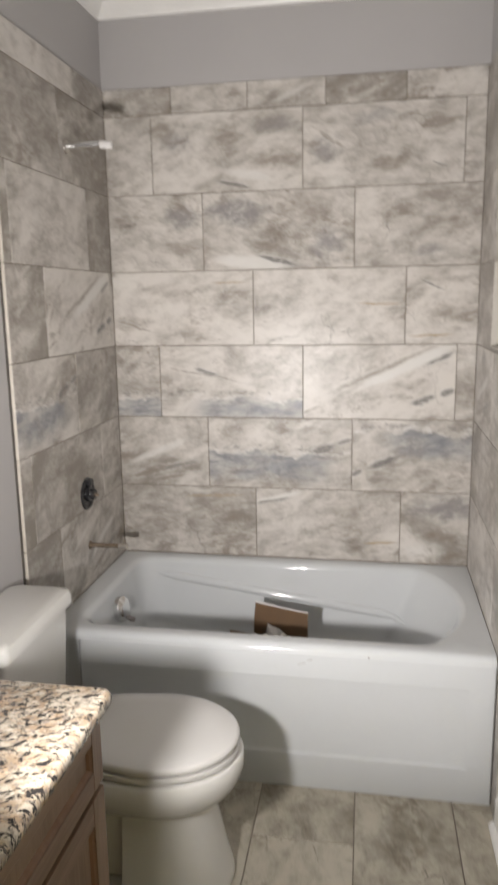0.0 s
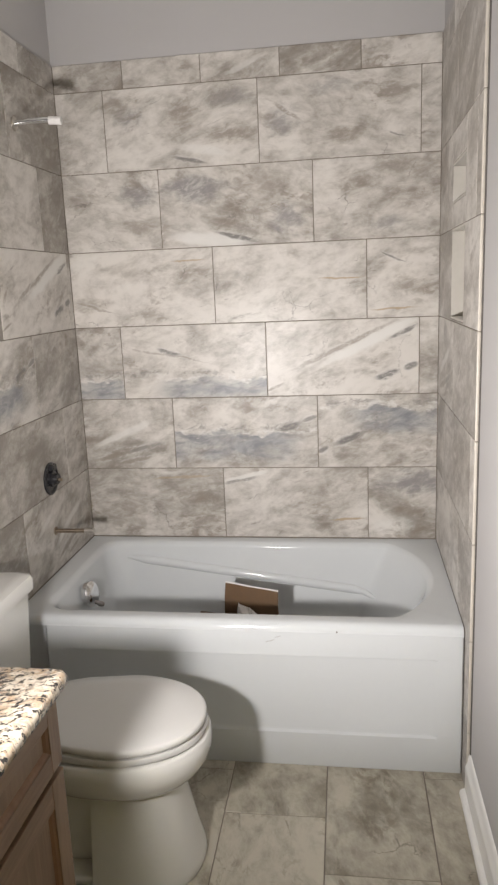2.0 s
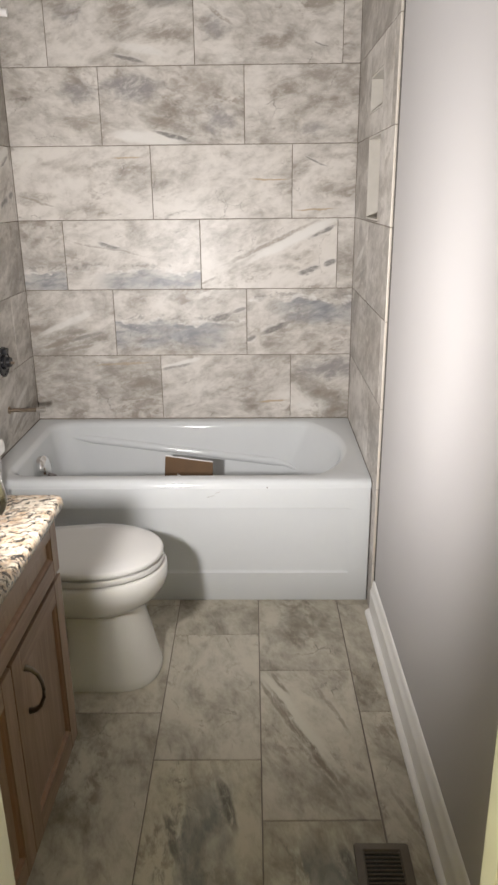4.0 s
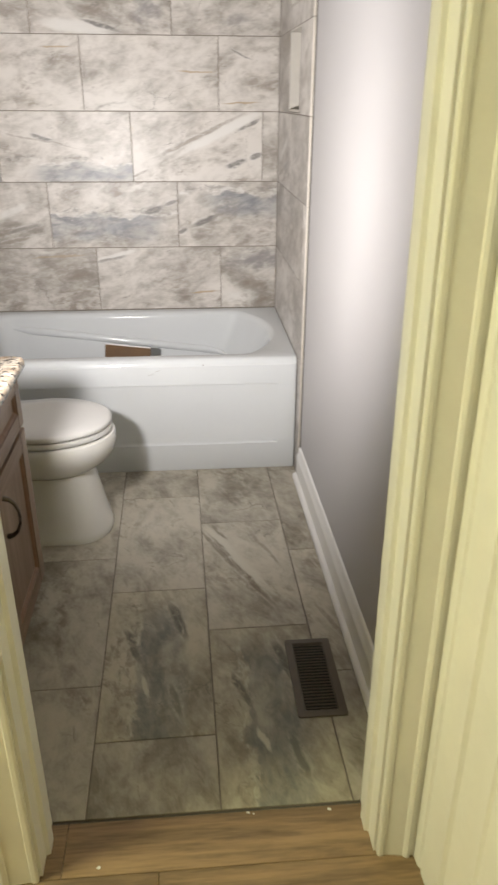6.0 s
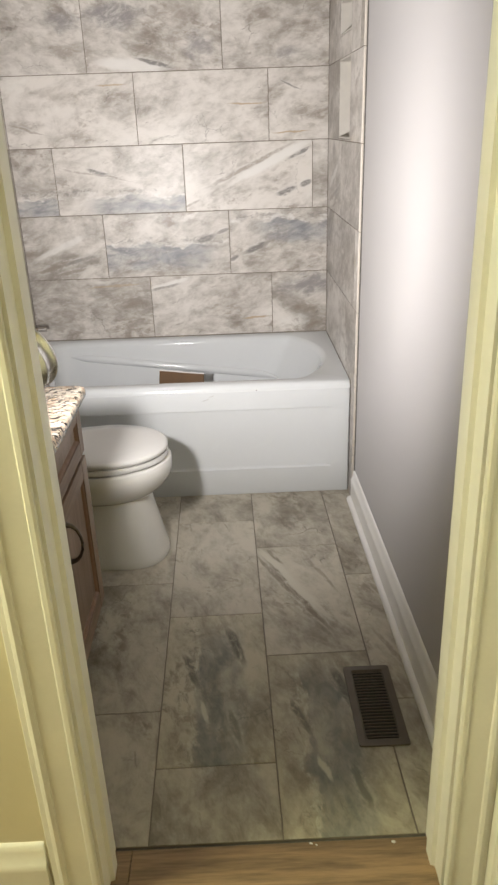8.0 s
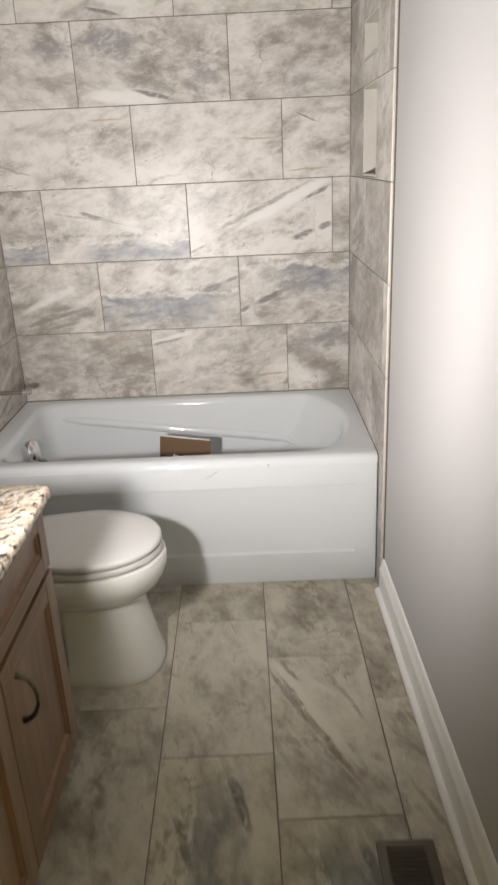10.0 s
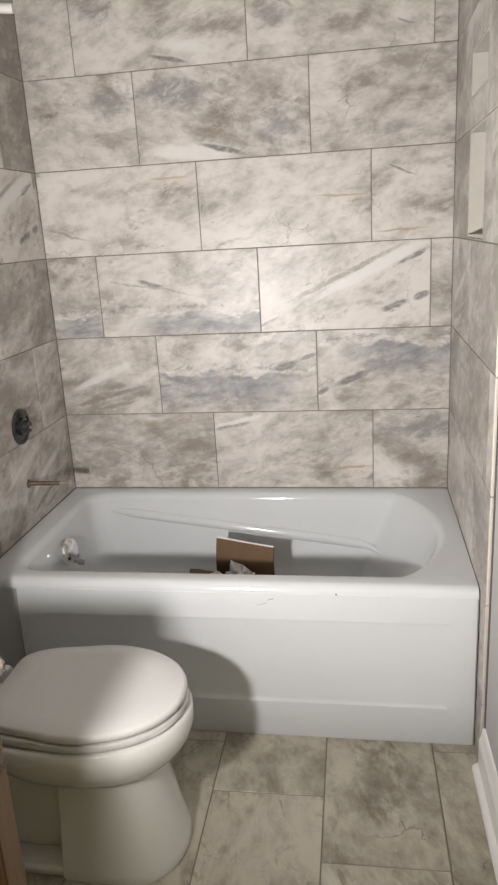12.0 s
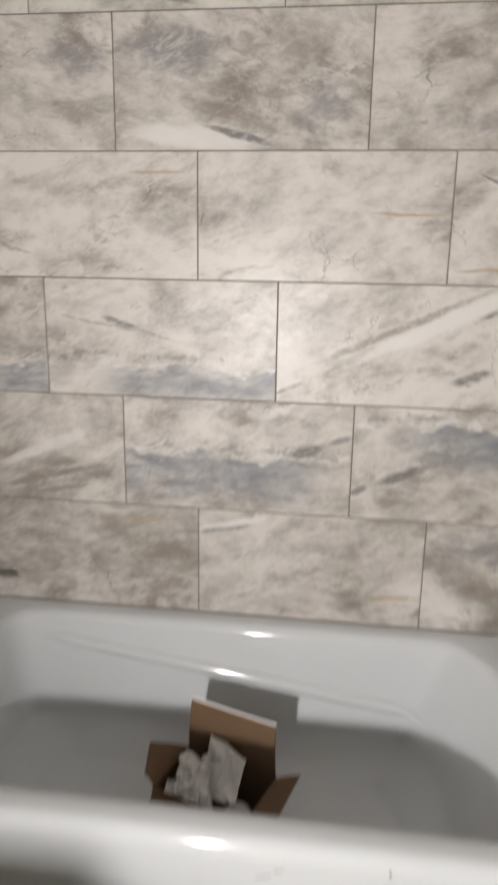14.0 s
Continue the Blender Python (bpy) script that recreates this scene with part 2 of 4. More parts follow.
PRINTS = {
    "cloud": tile_print("porcelain_cloud", 0.6),
    "streaked": tile_print("porcelain_streaked", 0.78, seed=31, blots=((0.2, 0.06, 0.08, 0.025, "earth", 0.8), (-0.22, -0.06, 0.09, 0.03, "earth", 0.7), (0.02, -0.1, 0.07, 0.03, "earth", 0.6), (-0.05, 0.08, 0.12, 0.03, "earth", 0.35)), slashes=((0.2, 0.1, 2, 0.08, 0.003, "gold", 0.6), (-0.2, -0.07, -16, 0.1, 0.004, "brown", 0.6))),
    "cracked": tile_print("porcelain_cracked", 0.8, seed=34, turn=8, blots=((-0.1, -0.03, 0.12, 0.03, "earth", 0.75), (0.12, 0.06, 0.1, 0.04, "dusk", 0.6), (-0.12, 0.1, 0.06, 0.02, "earth", 0.6)), slashes=((-0.2, 0.08, -24, 0.06, 0.003, "slate", 0.7), (-0.2, -0.115, 2, 0.1, 0.003, "gold", 0.7))),
    "stormy": tile_print("porcelain_stormy", 0.6, seed=37, blots=((0.0, 0.06, 0.07, 0.05, "earth", 0.8), (0.19, -0.04, 0.11, 0.035, "earth", 0.8), (-0.2, 0.04, 0.07, 0.04, "dusk", 0.7), (-0.27, 0.1, 0.05, 0.05, "earth", 0.6), (0.2, 0.09, 0.1, 0.03, "dusk", 0.5)), slashes=((0.03, -0.125, -12, 0.08, 0.006, "slate", 0.8), (0.08, -0.09, -10, 0.12, 0.012, "white", 0.6))),
    "drifting": tile_print("porcelain_drifting", 0.66, seed=41, turn=-8, blots=((0.2, 0.07, 0.09, 0.04, "earth", 0.8), (0.03, -0.07, 0.08, 0.035, "earth", 0.75), (-0.22, 0.0, 0.07, 0.06, "dusk", 0.7), (-0.02, 0.1, 0.08, 0.03, "dusk", 0.5)), slashes=((-0.2, 0.03, -34, 0.09, 0.005, "brown", 0.6), (0.21, -0.08, -20, 0.04, 0.003, "slate", 0.6))),
    "veiled": tile_print("porcelain_veiled", 0.58, seed=44, turn=-10, blots=((0.22, 0.06, 0.08, 0.05, "dusk", 0.75), (0.2, -0.06, 0.08, 0.03, "earth", 0.6), (-0.05, 0.04, 0.1, 0.03, "earth", 0.5))),
    "smoky": tile_print("porcelain_smoky", 0.55, seed=47, turn=6, blots=((-0.14, 0.05, 0.09, 0.05, "earth", 0.8), (0.06, 0.0, 0.1, 0.045, "earth", 0.7), (0.05, 0.11, 0.14, 0.03, "earth", 0.5), (-0.02, -0.09, 0.06, 0.03, "dusk", 0.6))),
    "misty": tile_print("porcelain_misty", 0.5, seed=51, turn=4, blots=((0.15, 0.03, 0.09, 0.04, "earth", 0.75), (-0.1, -0.03, 0.12, 0.05, "earth", 0.5), (0.2, -0.08, 0.08, 0.03, "earth", 0.6)), slashes=((0.12, 0.11, 3, 0.16, 0.004, "gold", 0.4),)),
    "shaded": tile_print("porcelain_shaded", 0.4, seed=54, turn=10, blots=((-0.1, 0.08, 0.16, 0.06, "dusk", 0.85), (-0.14, -0.03, 0.07, 0.025, "earth", 0.7), (-0.2, -0.1, 0.09, 0.04, "white", 0.6))),
    "pale": tile_print("porcelain_pale", 0.72, turn=10, seed=4, slashes=((0.2, 0.01, 1, 0.1, 0.003, "gold", 0.7),)),
    "grey": tile_print("porcelain_grey", 0.12, turn=16, seed=9),
    "dusk": tile_print("porcelain_dusk", 0.5, turn=-12, seed=13, blots=((-0.16, 0.07, 0.14, 0.06, "dusk", 0.9), (-0.03, -0.06, 0.07, 0.03, "earth", 0.85), (0.2, -0.05, 0.07, 0.07, "dusk", 0.75), (0.1, 0.08, 0.12, 0.05, "earth", 0.5)), slashes=((-0.1, -0.12, -8, 0.2, 0.02, "white", 0.8), (0.0, -0.115, -15, 0.1, 0.006, "slate", 0.85))),
    "slate_low": tile_print("porcelain_slate_low", 0.68, blue=(-0.105, 0.032, -0.13, 0.4), seed=2, slashes=((-0.1, 0.04, -14, 0.06, 0.006, "slate", 0.8), (-0.1, 0.03, -12, 0.2, 0.003, "brown", 0.5))),
    "slate_mid": tile_print("porcelain_slate_mid", 0.42, blue=(-0.045, 0.045, -0.4, 0.2), seed=6, slashes=((0.18, 0.025, 17, 0.06, 0.011, "slate", 0.9), (0.27, 0.055, 20, 0.04, 0.006, "slate", 0.7)), blots=((-0.17, -0.1, 0.035, 0.014, "white", 0.8), (-0.2, 0.09, 0.06, 0.03, "earth", 0.6))),
    "slate_high": tile_print("porcelain_slate_high", 0.48, blue=(0.06, 0.04, -0.15, 0.4), seed=7, slashes=((-0.17, -0.03, 21, 0.08, 0.011, "slate", 0.9), (-0.28, -0.075, 20, 0.03, 0.008, "slate", 0.8))),
    "vein": tile_print("porcelain_vein", 0.85, slashes=VEIN, turn=22, seed=3),
    "vein_low": tile_print("porcelain_vein_low", 0.4, slashes=BRUSH, turn=18, seed=11),
    "vein_high": tile_print("porcelain_vein_high", 0.5, slashes=((-0.2, 0.115, 14, 0.12, 0.008, "white", 0.8), (-0.23, 0.095, 14, 0.09, 0.005, "slate", 0.6), (0.22, -0.07, 2, 0.08, 0.003, "gold", 0.7)), turn=14, seed=14),
}
# same porcelain as the walls, darkened and warmed for the floor's weaker light
DIM_TINT = (1.0, 0.97, 0.85)
FLOOR_VEIN = ((0.09, 0.055, 25, 0.3, 0.02, "white", 1.0), (0.0, 0.03, 24, 0.3, 0.008, "brown", 0.95), (0.1, 0.088, 25, 0.2, 0.006, "brown", 0.8), (0.24, 0.092, 26, 0.07, 0.006, "brown", 0.8), (0.12, -0.07, 20, 0.16, 0.006, "brown", 0.6))
DIMMED_FLOOR_PRINTS = {
    "cloud": tile_print("dimmed_floor_porcelain_cloud", 0.75, tint=DIM_TINT, shade=0.79, seed=21),
    "grey": tile_print("dimmed_floor_porcelain_grey", 0.55, tint=DIM_TINT, shade=0.77, turn=16, seed=24),
    "slate_mid": tile_print("dimmed_floor_porcelain_slate", 0.6, blue=(0.0, 0.06, -0.4, 0.2), tint=(1.0, 0.965, 0.80), shade=0.79, seed=26, slashes=((0.15, -0.06, 16, 0.11, 0.012, "slate", 0.95), (0.05, 0.075, 18, 0.09, 0.009, "slate", 0.85), (-0.12, 0.03, 14, 0.05, 0.006, "white", 0.9), (-0.18, -0.05, 12, 0.08, 0.008, "slate", 0.7))),
    "vein": tile_print("dimmed_floor_porcelain_vein", 0.75, slashes=FLOOR_VEIN, tint=DIM_TINT, shade=0.81, turn=22, seed=23),
}
GROUT = plain("grout", (0.2, 0.17, 0.14), 0.9, bump=0.3, bump_scale=300)
PAINT = plain("wall_paint", (0.405, 0.392, 0.388), 0.62, spread=0.02, scale=2, bump=0.12, bump_scale=220)
HALL_PAINT = plain("hall_paint", (0.60, 0.55, 0.42), 0.65, spread=0.02, scale=2, bump=0.12, bump_scale=220)
CEILING_PAINT = plain("ceiling_paint", (0.7, 0.7, 0.69), 0.8, spread=0.02, scale=2, bump=0.15, bump_scale=150)
TRIM = plain("trim_paint", (0.74, 0.73, 0.705), 0.38, spread=0.03, scale=9, bump=0.06, bump_scale=90)
NICHE_EDGE = plain("niche_lining", (0.5, 0.475, 0.43), 0.4, spread=0.06, scale=9)
EDGE = plain("tile_edge", (0.52, 0.48, 0.42), 0.5, spread=0.08, scale=20)
GAP = plain("gap_darkness", (0.10, 0.09, 0.08), 0.9, spread=0.2, scale=40)
ACRYLIC = plain("tub_acrylic", (0.59, 0.61, 0.62), 0.1, spread=0.015, scale=3)
CHINA = plain("vitreous_china", (0.67, 0.662, 0.632), 0.09, spread=0.015, scale=4, coat=0.4)
SEAT_PLASTIC = plain("seat_plastic", (0.66, 0.652, 0.632), 0.2, spread=0.01, scale=4)
CHROME = plain("chrome", (0.80, 0.80, 0.80), 0.12, metal=1.0, spread=0.04)
NICKEL = plain("brushed_nickel", (0.55, 0.52, 0.48), 0.33, metal=1.0, spread=0.08, scale=30)
ALUMINIUM = plain("spun_aluminium", (0.72, 0.71, 0.68), 0.24, metal=1.0, spread=0.05, scale=20)
BRONZE = plain("dark_pull_metal", (0.13, 0.11, 0.092), 0.36, metal=1.0, spread=0.1, scale=30)
BRASS_PIPE = plain("bare_brass_pipe", (0.3, 0.24, 0.18), 0.35, metal=1.0, spread=0.15, scale=40)
BLACK_PLASTIC = plain("black_plastic", (0.018, 0.018, 0.02), 0.25, spread=0.2)
VENT_METAL = plain("brown_enamelled_steel", (0.105, 0.085, 0.062), 0.45, spread=0.1, scale=20, bump=0.1)
DARK = plain("duct_dark", (0.02, 0.018, 0.016), 0.8)
CARDBOARD = plain("cardboard", (0.135, 0.08, 0.042), 0.85, spread=0.12, scale=14, bump=0.2, bump_scale=120)
PAPER = plain("packing_paper", (0.72, 0.70, 0.68), 0.7, spread=0.06, scale=12, bump=0.2)
SCUFF = plain("grey_scuff", (0.36, 0.35, 0.34), 0.7)
GRAPHITE = plain("graphite_scuff", (0.22, 0.2, 0.19), 0.8)
MAPLE = wood("maple_upright", (0.152, 0.093, 0.056), (0.21, 0.134, 0.084), 2)
MAPLE_LONG = wood("maple_long", (0.152, 0.093, 0.056), (0.21, 0.134, 0.084), 1)
MAPLE_EDGE = wood("maple_bead", (0.16, 0.08, 0.04), (0.2, 0.11, 0.058), 2)
OAK = wood("oak_floor", (0.12, 0.078, 0.044), (0.31, 0.205, 0.112), 0, 0.5)
GRANITE = granite("speckled_granite")
GLOW = bpy.data.materials.new("bulb_glow")
GLOW.use_nodes = True
GLOW.node_tree.nodes["Principled BSDF"].inputs["Emission Color"].default_value = (1, 0.93, 0.86, 1)
GLOW.node_tree.nodes["Principled BSDF"].inputs["Emission Strength"].default_value = 12

# ---- building blocks ----


def mesh_from(name, bm, mat, smooth=None):
    bmesh.ops.recalc_face_normals(bm, faces=bm.faces)
    me = bpy.data.meshes.new(name)
    bm.to_mesh(me)
    bm.free()
    if mat:
        me.materials.append(mat)
    if smooth is not None:
        me.polygons.foreach_set("use_smooth", [True] * len(me.polygons))
        me.set_sharp_from_angle(angle=radians(smooth))
    return me


def part(name, bm, mat, parent=None, label="", smooth=None):
    ob = new(name, mesh_from(name, bm, mat, smooth))
    ob.parent = parent
    if label:
        tagged(ob, label)
    return ob


def thing(name, at, label, category, group=""):
    ob = new(name)
    ob.location = at
    ob.empty_display_size = 0.05
    return tagged(ob, label, category, group)


def settle(root):
    """Parts are made in world metres: put them back there once their thing has its place."""
    bpy.context.view_layer.update()
    for ob in root.children_recursive:
        if ob.parent == root:
            ob.matrix_parent_inverse = root.matrix_world.inverted()


def structure(ob, label="", category=""):
    return tagged(ob, label, category, "", "structure")


def add_box(bm, x0, x1, y0, y1, z0, z1, bevel=0.0, segments=2):
    made = bmesh.ops.create_cube(bm, size=1)["verts"]
    for p in made:
        p.co = Vector(((x0 + x1) / 2 + p.co.x * (x1 - x0), (y0 + y1) / 2 + p.co.y * (y1 - y0), (z0 + z1) / 2 + p.co.z * (z1 - z0)))
    if bevel:
        edges = list({e for p in made for e in p.link_edges})
        bmesh.ops.bevel(bm, geom=edges, offset=bevel, segments=segments, profile=0.5, affect="EDGES")
    return bm


def boxes(*specs, bevel=0.0, segments=2):
    bm = bmesh.new()
    for s in specs:
        add_box(bm, *s, bevel=bevel, segments=segments)
    return bm


def loft(rings, close_ends=(True, True), closed=True):
    """Skin over rings with equal numbers of points."""
    bm = bmesh.new()
    rows = [[bm.verts.new(p) for p in ring] for ring in rings]
    n = len(rows[0])
    for a, b in zip(rows, rows[1:]):
        for k in range(n if closed else n - 1):
            bm.faces.new((a[k], a[(k + 1) % n], b[(k + 1) % n], b[k]))
    if close_ends[0]:
        bm.faces.new(rows[0][::-1])
    if close_ends[1]:
        bm.faces.new(rows[-1])
    return bm


def extrude_profile(profile, axis, a, b):
    """A moulding: a closed profile of two coordinates, drawn along one axis from a to b."""
    def place(p, q):
        return {"x": (q, p[0], p[1]), "y": (p[0], q, p[1]), "z": (p[0], p[1], q)}[axis]
    return loft([[place(p, a) for p in profile], [place(p, b) for p in profile]])


def lathe(profile, steps=32):
    """A turned body about z: (radius, height) pairs."""
    return loft([[(r * math.cos(2 * math.pi * k / steps), r * math.sin(2 * math.pi * k / steps), h) for k in range(steps)] for r, h in profile])


def tube(points, radius, steps=12, radii=None):
    pts = [Vector(p) for p in points]
    rings = []
    for k, p in enumerate(pts):
        d = (pts[min(k + 1, len(pts) - 1)] - pts[max(k - 1, 0)]).normalized()
        side = d.cross(Vector((0.03, 0.05, 1)))
        side = side.normalized() if side.length > 0.01 else Vector((1, 0, 0))
        up = side.cross(d)
        r = radii[k] if radii else radius
        rings.append([p + r * (math.cos(2 * math.pi * j / steps) * side + math.sin(2 * math.pi * j / steps) * up) for j in range(steps)])
    return loft(rings)


# ---- room: sizes ----
XL, XR = -1.197, 0.268            # faces of the tiled side walls
PL, PR = -1.208, 0.278            # faces of the painted side walls
TILE_FRONT = -0.885               # where the side tiling stops
L1, ROW, LEN = 0.807, 0.299, 0.60
FLOOR_LEN = 0.61
TILE_TOP, WALL_TOP, CEIL = 2.403, 2.655, 2.745
DOOR_L, DOOR_R, DOOR_TOP = -0.512, 0.187, 2.04
BATH_WALL, HALL_WALL = -2.462, -2.588
NICHE_Y = (-0.62, -0.335)
NICHES = ((1.412, 1.704), (1.782, 1.907))

# ---- structure ----
floor = structure(part("floor", boxes((-1.5, 0.5, -2.462, 0.2, -0.06, -0.002)), GROUT), "grey grout bed under large marble-look floor tiles", "floor")
wall_back = structure(part("wall_back", boxes((-1.5, 0.6, 0.0022, 0.14, -0.05, TILE_TOP - 0.004)), GROUT), "tiled back wall of the bathtub alcove", "wall")
structure(part("wall_back_upper", boxes((-1.5, 0.6, 0.006, 0.14, TILE_TOP - 0.004, CEIL + 0.05)), PAINT), "light grey painted wall above the tiling", "wall")
wall_left = structure(part("wall_left", boxes((-1.35, XL - 0.0022, TILE_FRONT, 0.0022, -0.05, TILE_TOP - 0.004)), GROUT), "tiled shower wall with plumbing", "wall")
structure(part("wall_left_upper", boxes((-1.35, XL - 0.006, TILE_FRONT, 0.006, TILE_TOP - 0.004, CEIL + 0.05)), PAINT), "light grey painted wall above the tiling", "wall")
structure(part("wall_left_painted", boxes((-1.35, PL, BATH_WALL - 0.12, TILE_FRONT, -0.05, CEIL + 0.05)), PAINT), "light grey painted wall behind toilet and vanity", "wall")
bm = boxes((XR + 0.0022, 0.5, TILE_FRONT, NICHE_Y[0], -0.05, TILE_TOP - 0.004), (XR + 0.0022, 0.5, NICHE_Y[1], 0.0022, -0.05, TILE_TOP - 0.004),
           (XR + 0.0022, 0.5, NICHE_Y[0], NICHE_Y[1], -0.05, NICHES[0][0]), (XR + 0.0022, 0.5, NICHE_Y[0], NICHE_Y[1], NICHES[0][1], NICHES[1][0]),
           (XR + 0.0022, 0.5, NICHE_Y[0], NICHE_Y[1], NICHES[1][1], TILE_TOP - 0.004), (XR + 0.11, 0.5, NICHE_Y[0] - 0.01, NICHE_Y[1] + 0.01, NICHES[0][0] - 0.01, NICHES[1][1] + 0.01))
wall_right = structure(part("wall_right", bm, GROUT), "tiled shower wall with two recessed niches", "wall")
structure(part("wall_right_upper", boxes((XR + 0.006, 0.5, TILE_FRONT, 0.006, TILE_TOP - 0.004, CEIL + 0.05)), PAINT), "light grey painted wall above the tiling", "wall")


def splay(bm):
    """The painted wall runs a little out of square towards the door."""
    for v in bm.verts:
        v.co.x += 0.0115 * max(0.0, TILE_FRONT - v.co.y)
    return bm


structure(part("wall_right_painted", splay(boxes((PR, 0.5, BATH_WALL, TILE_FRONT, -0.05, CEIL + 0.05))), PAINT), "light grey painted bathroom wall", "wall")
structure(part("ceiling", boxes((-1.5, 0.6, BATH_WALL, 0.14, CEIL, CEIL + 0.1)), CEILING_PAINT), "white painted ceiling", "ceiling")

# wall with the doorway: bath side and hall side
structure(part("wall_door_bath", boxes((-1.35, DOOR_L - 0.02, -2.525, BATH_WALL, -0.05, CEIL), (DOOR_R + 0.02, 0.5, -2.525, BATH_WALL, -0.05, CEIL), (DOOR_L - 0.02, DOOR_R + 0.02, -2.525, BATH_WALL, DOOR_TOP + 0.02, CEIL)), PAINT), "light grey wall round the doorway", "wall")
structure(part("wall_door_hall", boxes((-1.9, DOOR_L - 0.02, HALL_WALL, -2.525, -0.05, CEIL), (DOOR_R + 0.02, 0.5, HALL_WALL, -2.525, -0.05, CEIL), (DOOR_L - 0.02, DOOR_R + 0.02, HALL_WALL, -2.525, DOOR_TOP + 0.02, CEIL)), HALL_PAINT), "cream hall wall round the doorway", "wall")
structure(part("hall_wall_right", boxes((0.3, 0.45, -5.2, HALL_WALL, -0.05, 2.6)), HALL_PAINT), "cream hall wall", "wall")
structure(part("hall_wall_left", boxes((-2.0, -1.9, -5.2, -2.525, -0.05, 2.6)), HALL_PAINT), "cream hall wall", "wall")
structure(part("hall_wall_back", boxes((-2.0, 0.45, -5.3, -5.2, -0.05, 2.6)), HALL_PAINT), "cream hall wall", "wall")
structure(part("hall_ceiling", boxes((-2.0, 0.45, -5.3, -2.525, 2.6, 2.7)), CEILING_PAINT), "white hall ceiling", "ceiling")
hall_floor = structure(part("hall_floor", boxes((-2.0, 0.45, -5.3, -2.468, -0.06, -0.006)), DARK), "oak plank hall floor", "floor")

# crown moulding
crown = [(0.006, WALL_TOP), (-0.012, WALL_TOP), (-0.016, WALL_TOP + 0.012), (-0.03, WALL_TOP + 0.022), (-0.055, WALL_TOP + 0.055), (-0.075, WALL_TOP + 0.07), (-0.08, CEIL), (0.006, CEIL)]
structure(part("crown_moulding", extrude_profile(crown, "x", PL, PR), TRIM, smooth=40), "white painted crown moulding", "trim")
structure(part("crown_moulding", extrude_profile([(PL - p[0], p[1]) for p in crown], "y", BATH_WALL, 0.0), TRIM, smooth=40), "white painted crown moulding", "trim")
structure(part("crown_moulding", extrude_profile([(PR + p[0], p[1]) for p in crown], "y", BATH_WALL, 0.0), TRIM, smooth=40), "white painted crown moulding", "trim")

# baseboard with base shoe
base = [(0, 0), (-0.029, 0), (-0.0305, 0.006), (-0.029, 0.014), (-0.0245, 0.0205), (-0.018, 0.0235), (-0.0145, 0.024), (-0.0145, 0.092), (-0.0155, 0.098), (-0.0125, 0.106), (-0.0085, 0.114), (-0.0075, 0.128), (-0.0055, 0.138), (-0.002, 0.143), (0, 0.144)]
structure(part("baseboard", splay(extrude_profile([(PR + p[0], p[1]) for p in base], "y", BATH_WALL, TILE_FRONT - 0.008)), TRIM, smooth=35), "white baseboard with base shoe", "trim")
structure(part("baseboard", extrude_profile([(PL - p[0], p[1]) for p in base], "y", -1.66, TILE_FRONT - 0.008), TRIM, smooth=35), "white baseboard with base shoe", "trim")
structure(part("baseboard", extrude_profile([(HALL_WALL + p[0], p[1] * 1.36) for p in base], "x", -1.9, DOOR_L - 0.104), TRIM, smooth=35), "cream-lit white hall baseboard", "trim")

# door jambs, stops and casings


def lean(bm, side):
    """The old frame stands out of plumb on the side of the register."""
    for v in bm.verts:
        v.co.x -= (0.011 if side > 0 else 0.0) * v.co.z


for side, x in ((-1, DOOR_L), (1, DOOR_R)):
    jamb = [(x, BATH_WALL - 0.002), (x, -2.5), (x - side * 0.009, -2.503), (x - side * 0.009, -2.538), (x, -2.541), (x, HALL_WALL + 0.002), (x + side * 0.02, HALL_WALL + 0.002), (x + side * 0.02, BATH_WALL - 0.002)]
    bm = extrude_profile(jamb, "z", 0, DOOR_TOP + 0.02)
    lean(bm, side)
    structure(part("door_jamb", bm, TRIM), "white painted door jamb with stop", "door frame")
    y = HALL_WALL
    face = [(0.006, 0), (0.006, -0.010), (0.010, -0.0125), (0.018, -0.0125), (0.021, -0.010), (0.030, -0.0105), (0.064, -0.0145), (0.066, -0.018), (0.073, -0.0215), (0.080, -0.0195), (0.082, -0.016), (0.092, -0.016), (0.094, -0.013), (0.094, 0)]
    wide = 1.0 if side < 0 else 0.915
    bm = extrude_profile([(x + side * p[0] * wide, y + p[1]) for p in face], "z", 0, DOOR_TOP + 0.09)
    lean(bm, side)
    structure(part("door_casing", bm, TRIM, smooth=30), "white moulded door casing, warm lit", "door frame")
structure(part("door_jamb_head", boxes((DOOR_L, DOOR_R, HALL_WALL + 0.002, BATH_WALL - 0.002, DOOR_TOP, DOOR_TOP + 0.018)), TRIM), "white painted door head", "door frame")
structure(part("door_casing_head", boxes((DOOR_L - 0.09, DOOR_R + 0.08, HALL_WALL - 0.014, HALL_WALL, DOOR_TOP + 0.092, DOOR_TOP + 0.18), bevel=0.004), TRIM), "white door casing head", "door frame")
side_casing = [(0.31, -2.5995), (0.274, -2.5995), (0.270, -2.604), (0.272, -2.63), (0.277, -2.634), (0.277, -2.64), (0.2735, -2.644), (0.2755, -2.722), (0.284, -2.728), (0.286, -2.735), (0.287, -2.80), (0.281, -2.806), (0.281, -2.83), (0.287, -2.836), (0.287, -3.3), (0.31, -3.3)]
bm = extrude_profile(side_casing, "z", 0, 2.12)
lean(bm, 1)
structure(part("door_casing_side", bm, TRIM, smooth=30), "white moulded casing of a side doorway", "door frame")
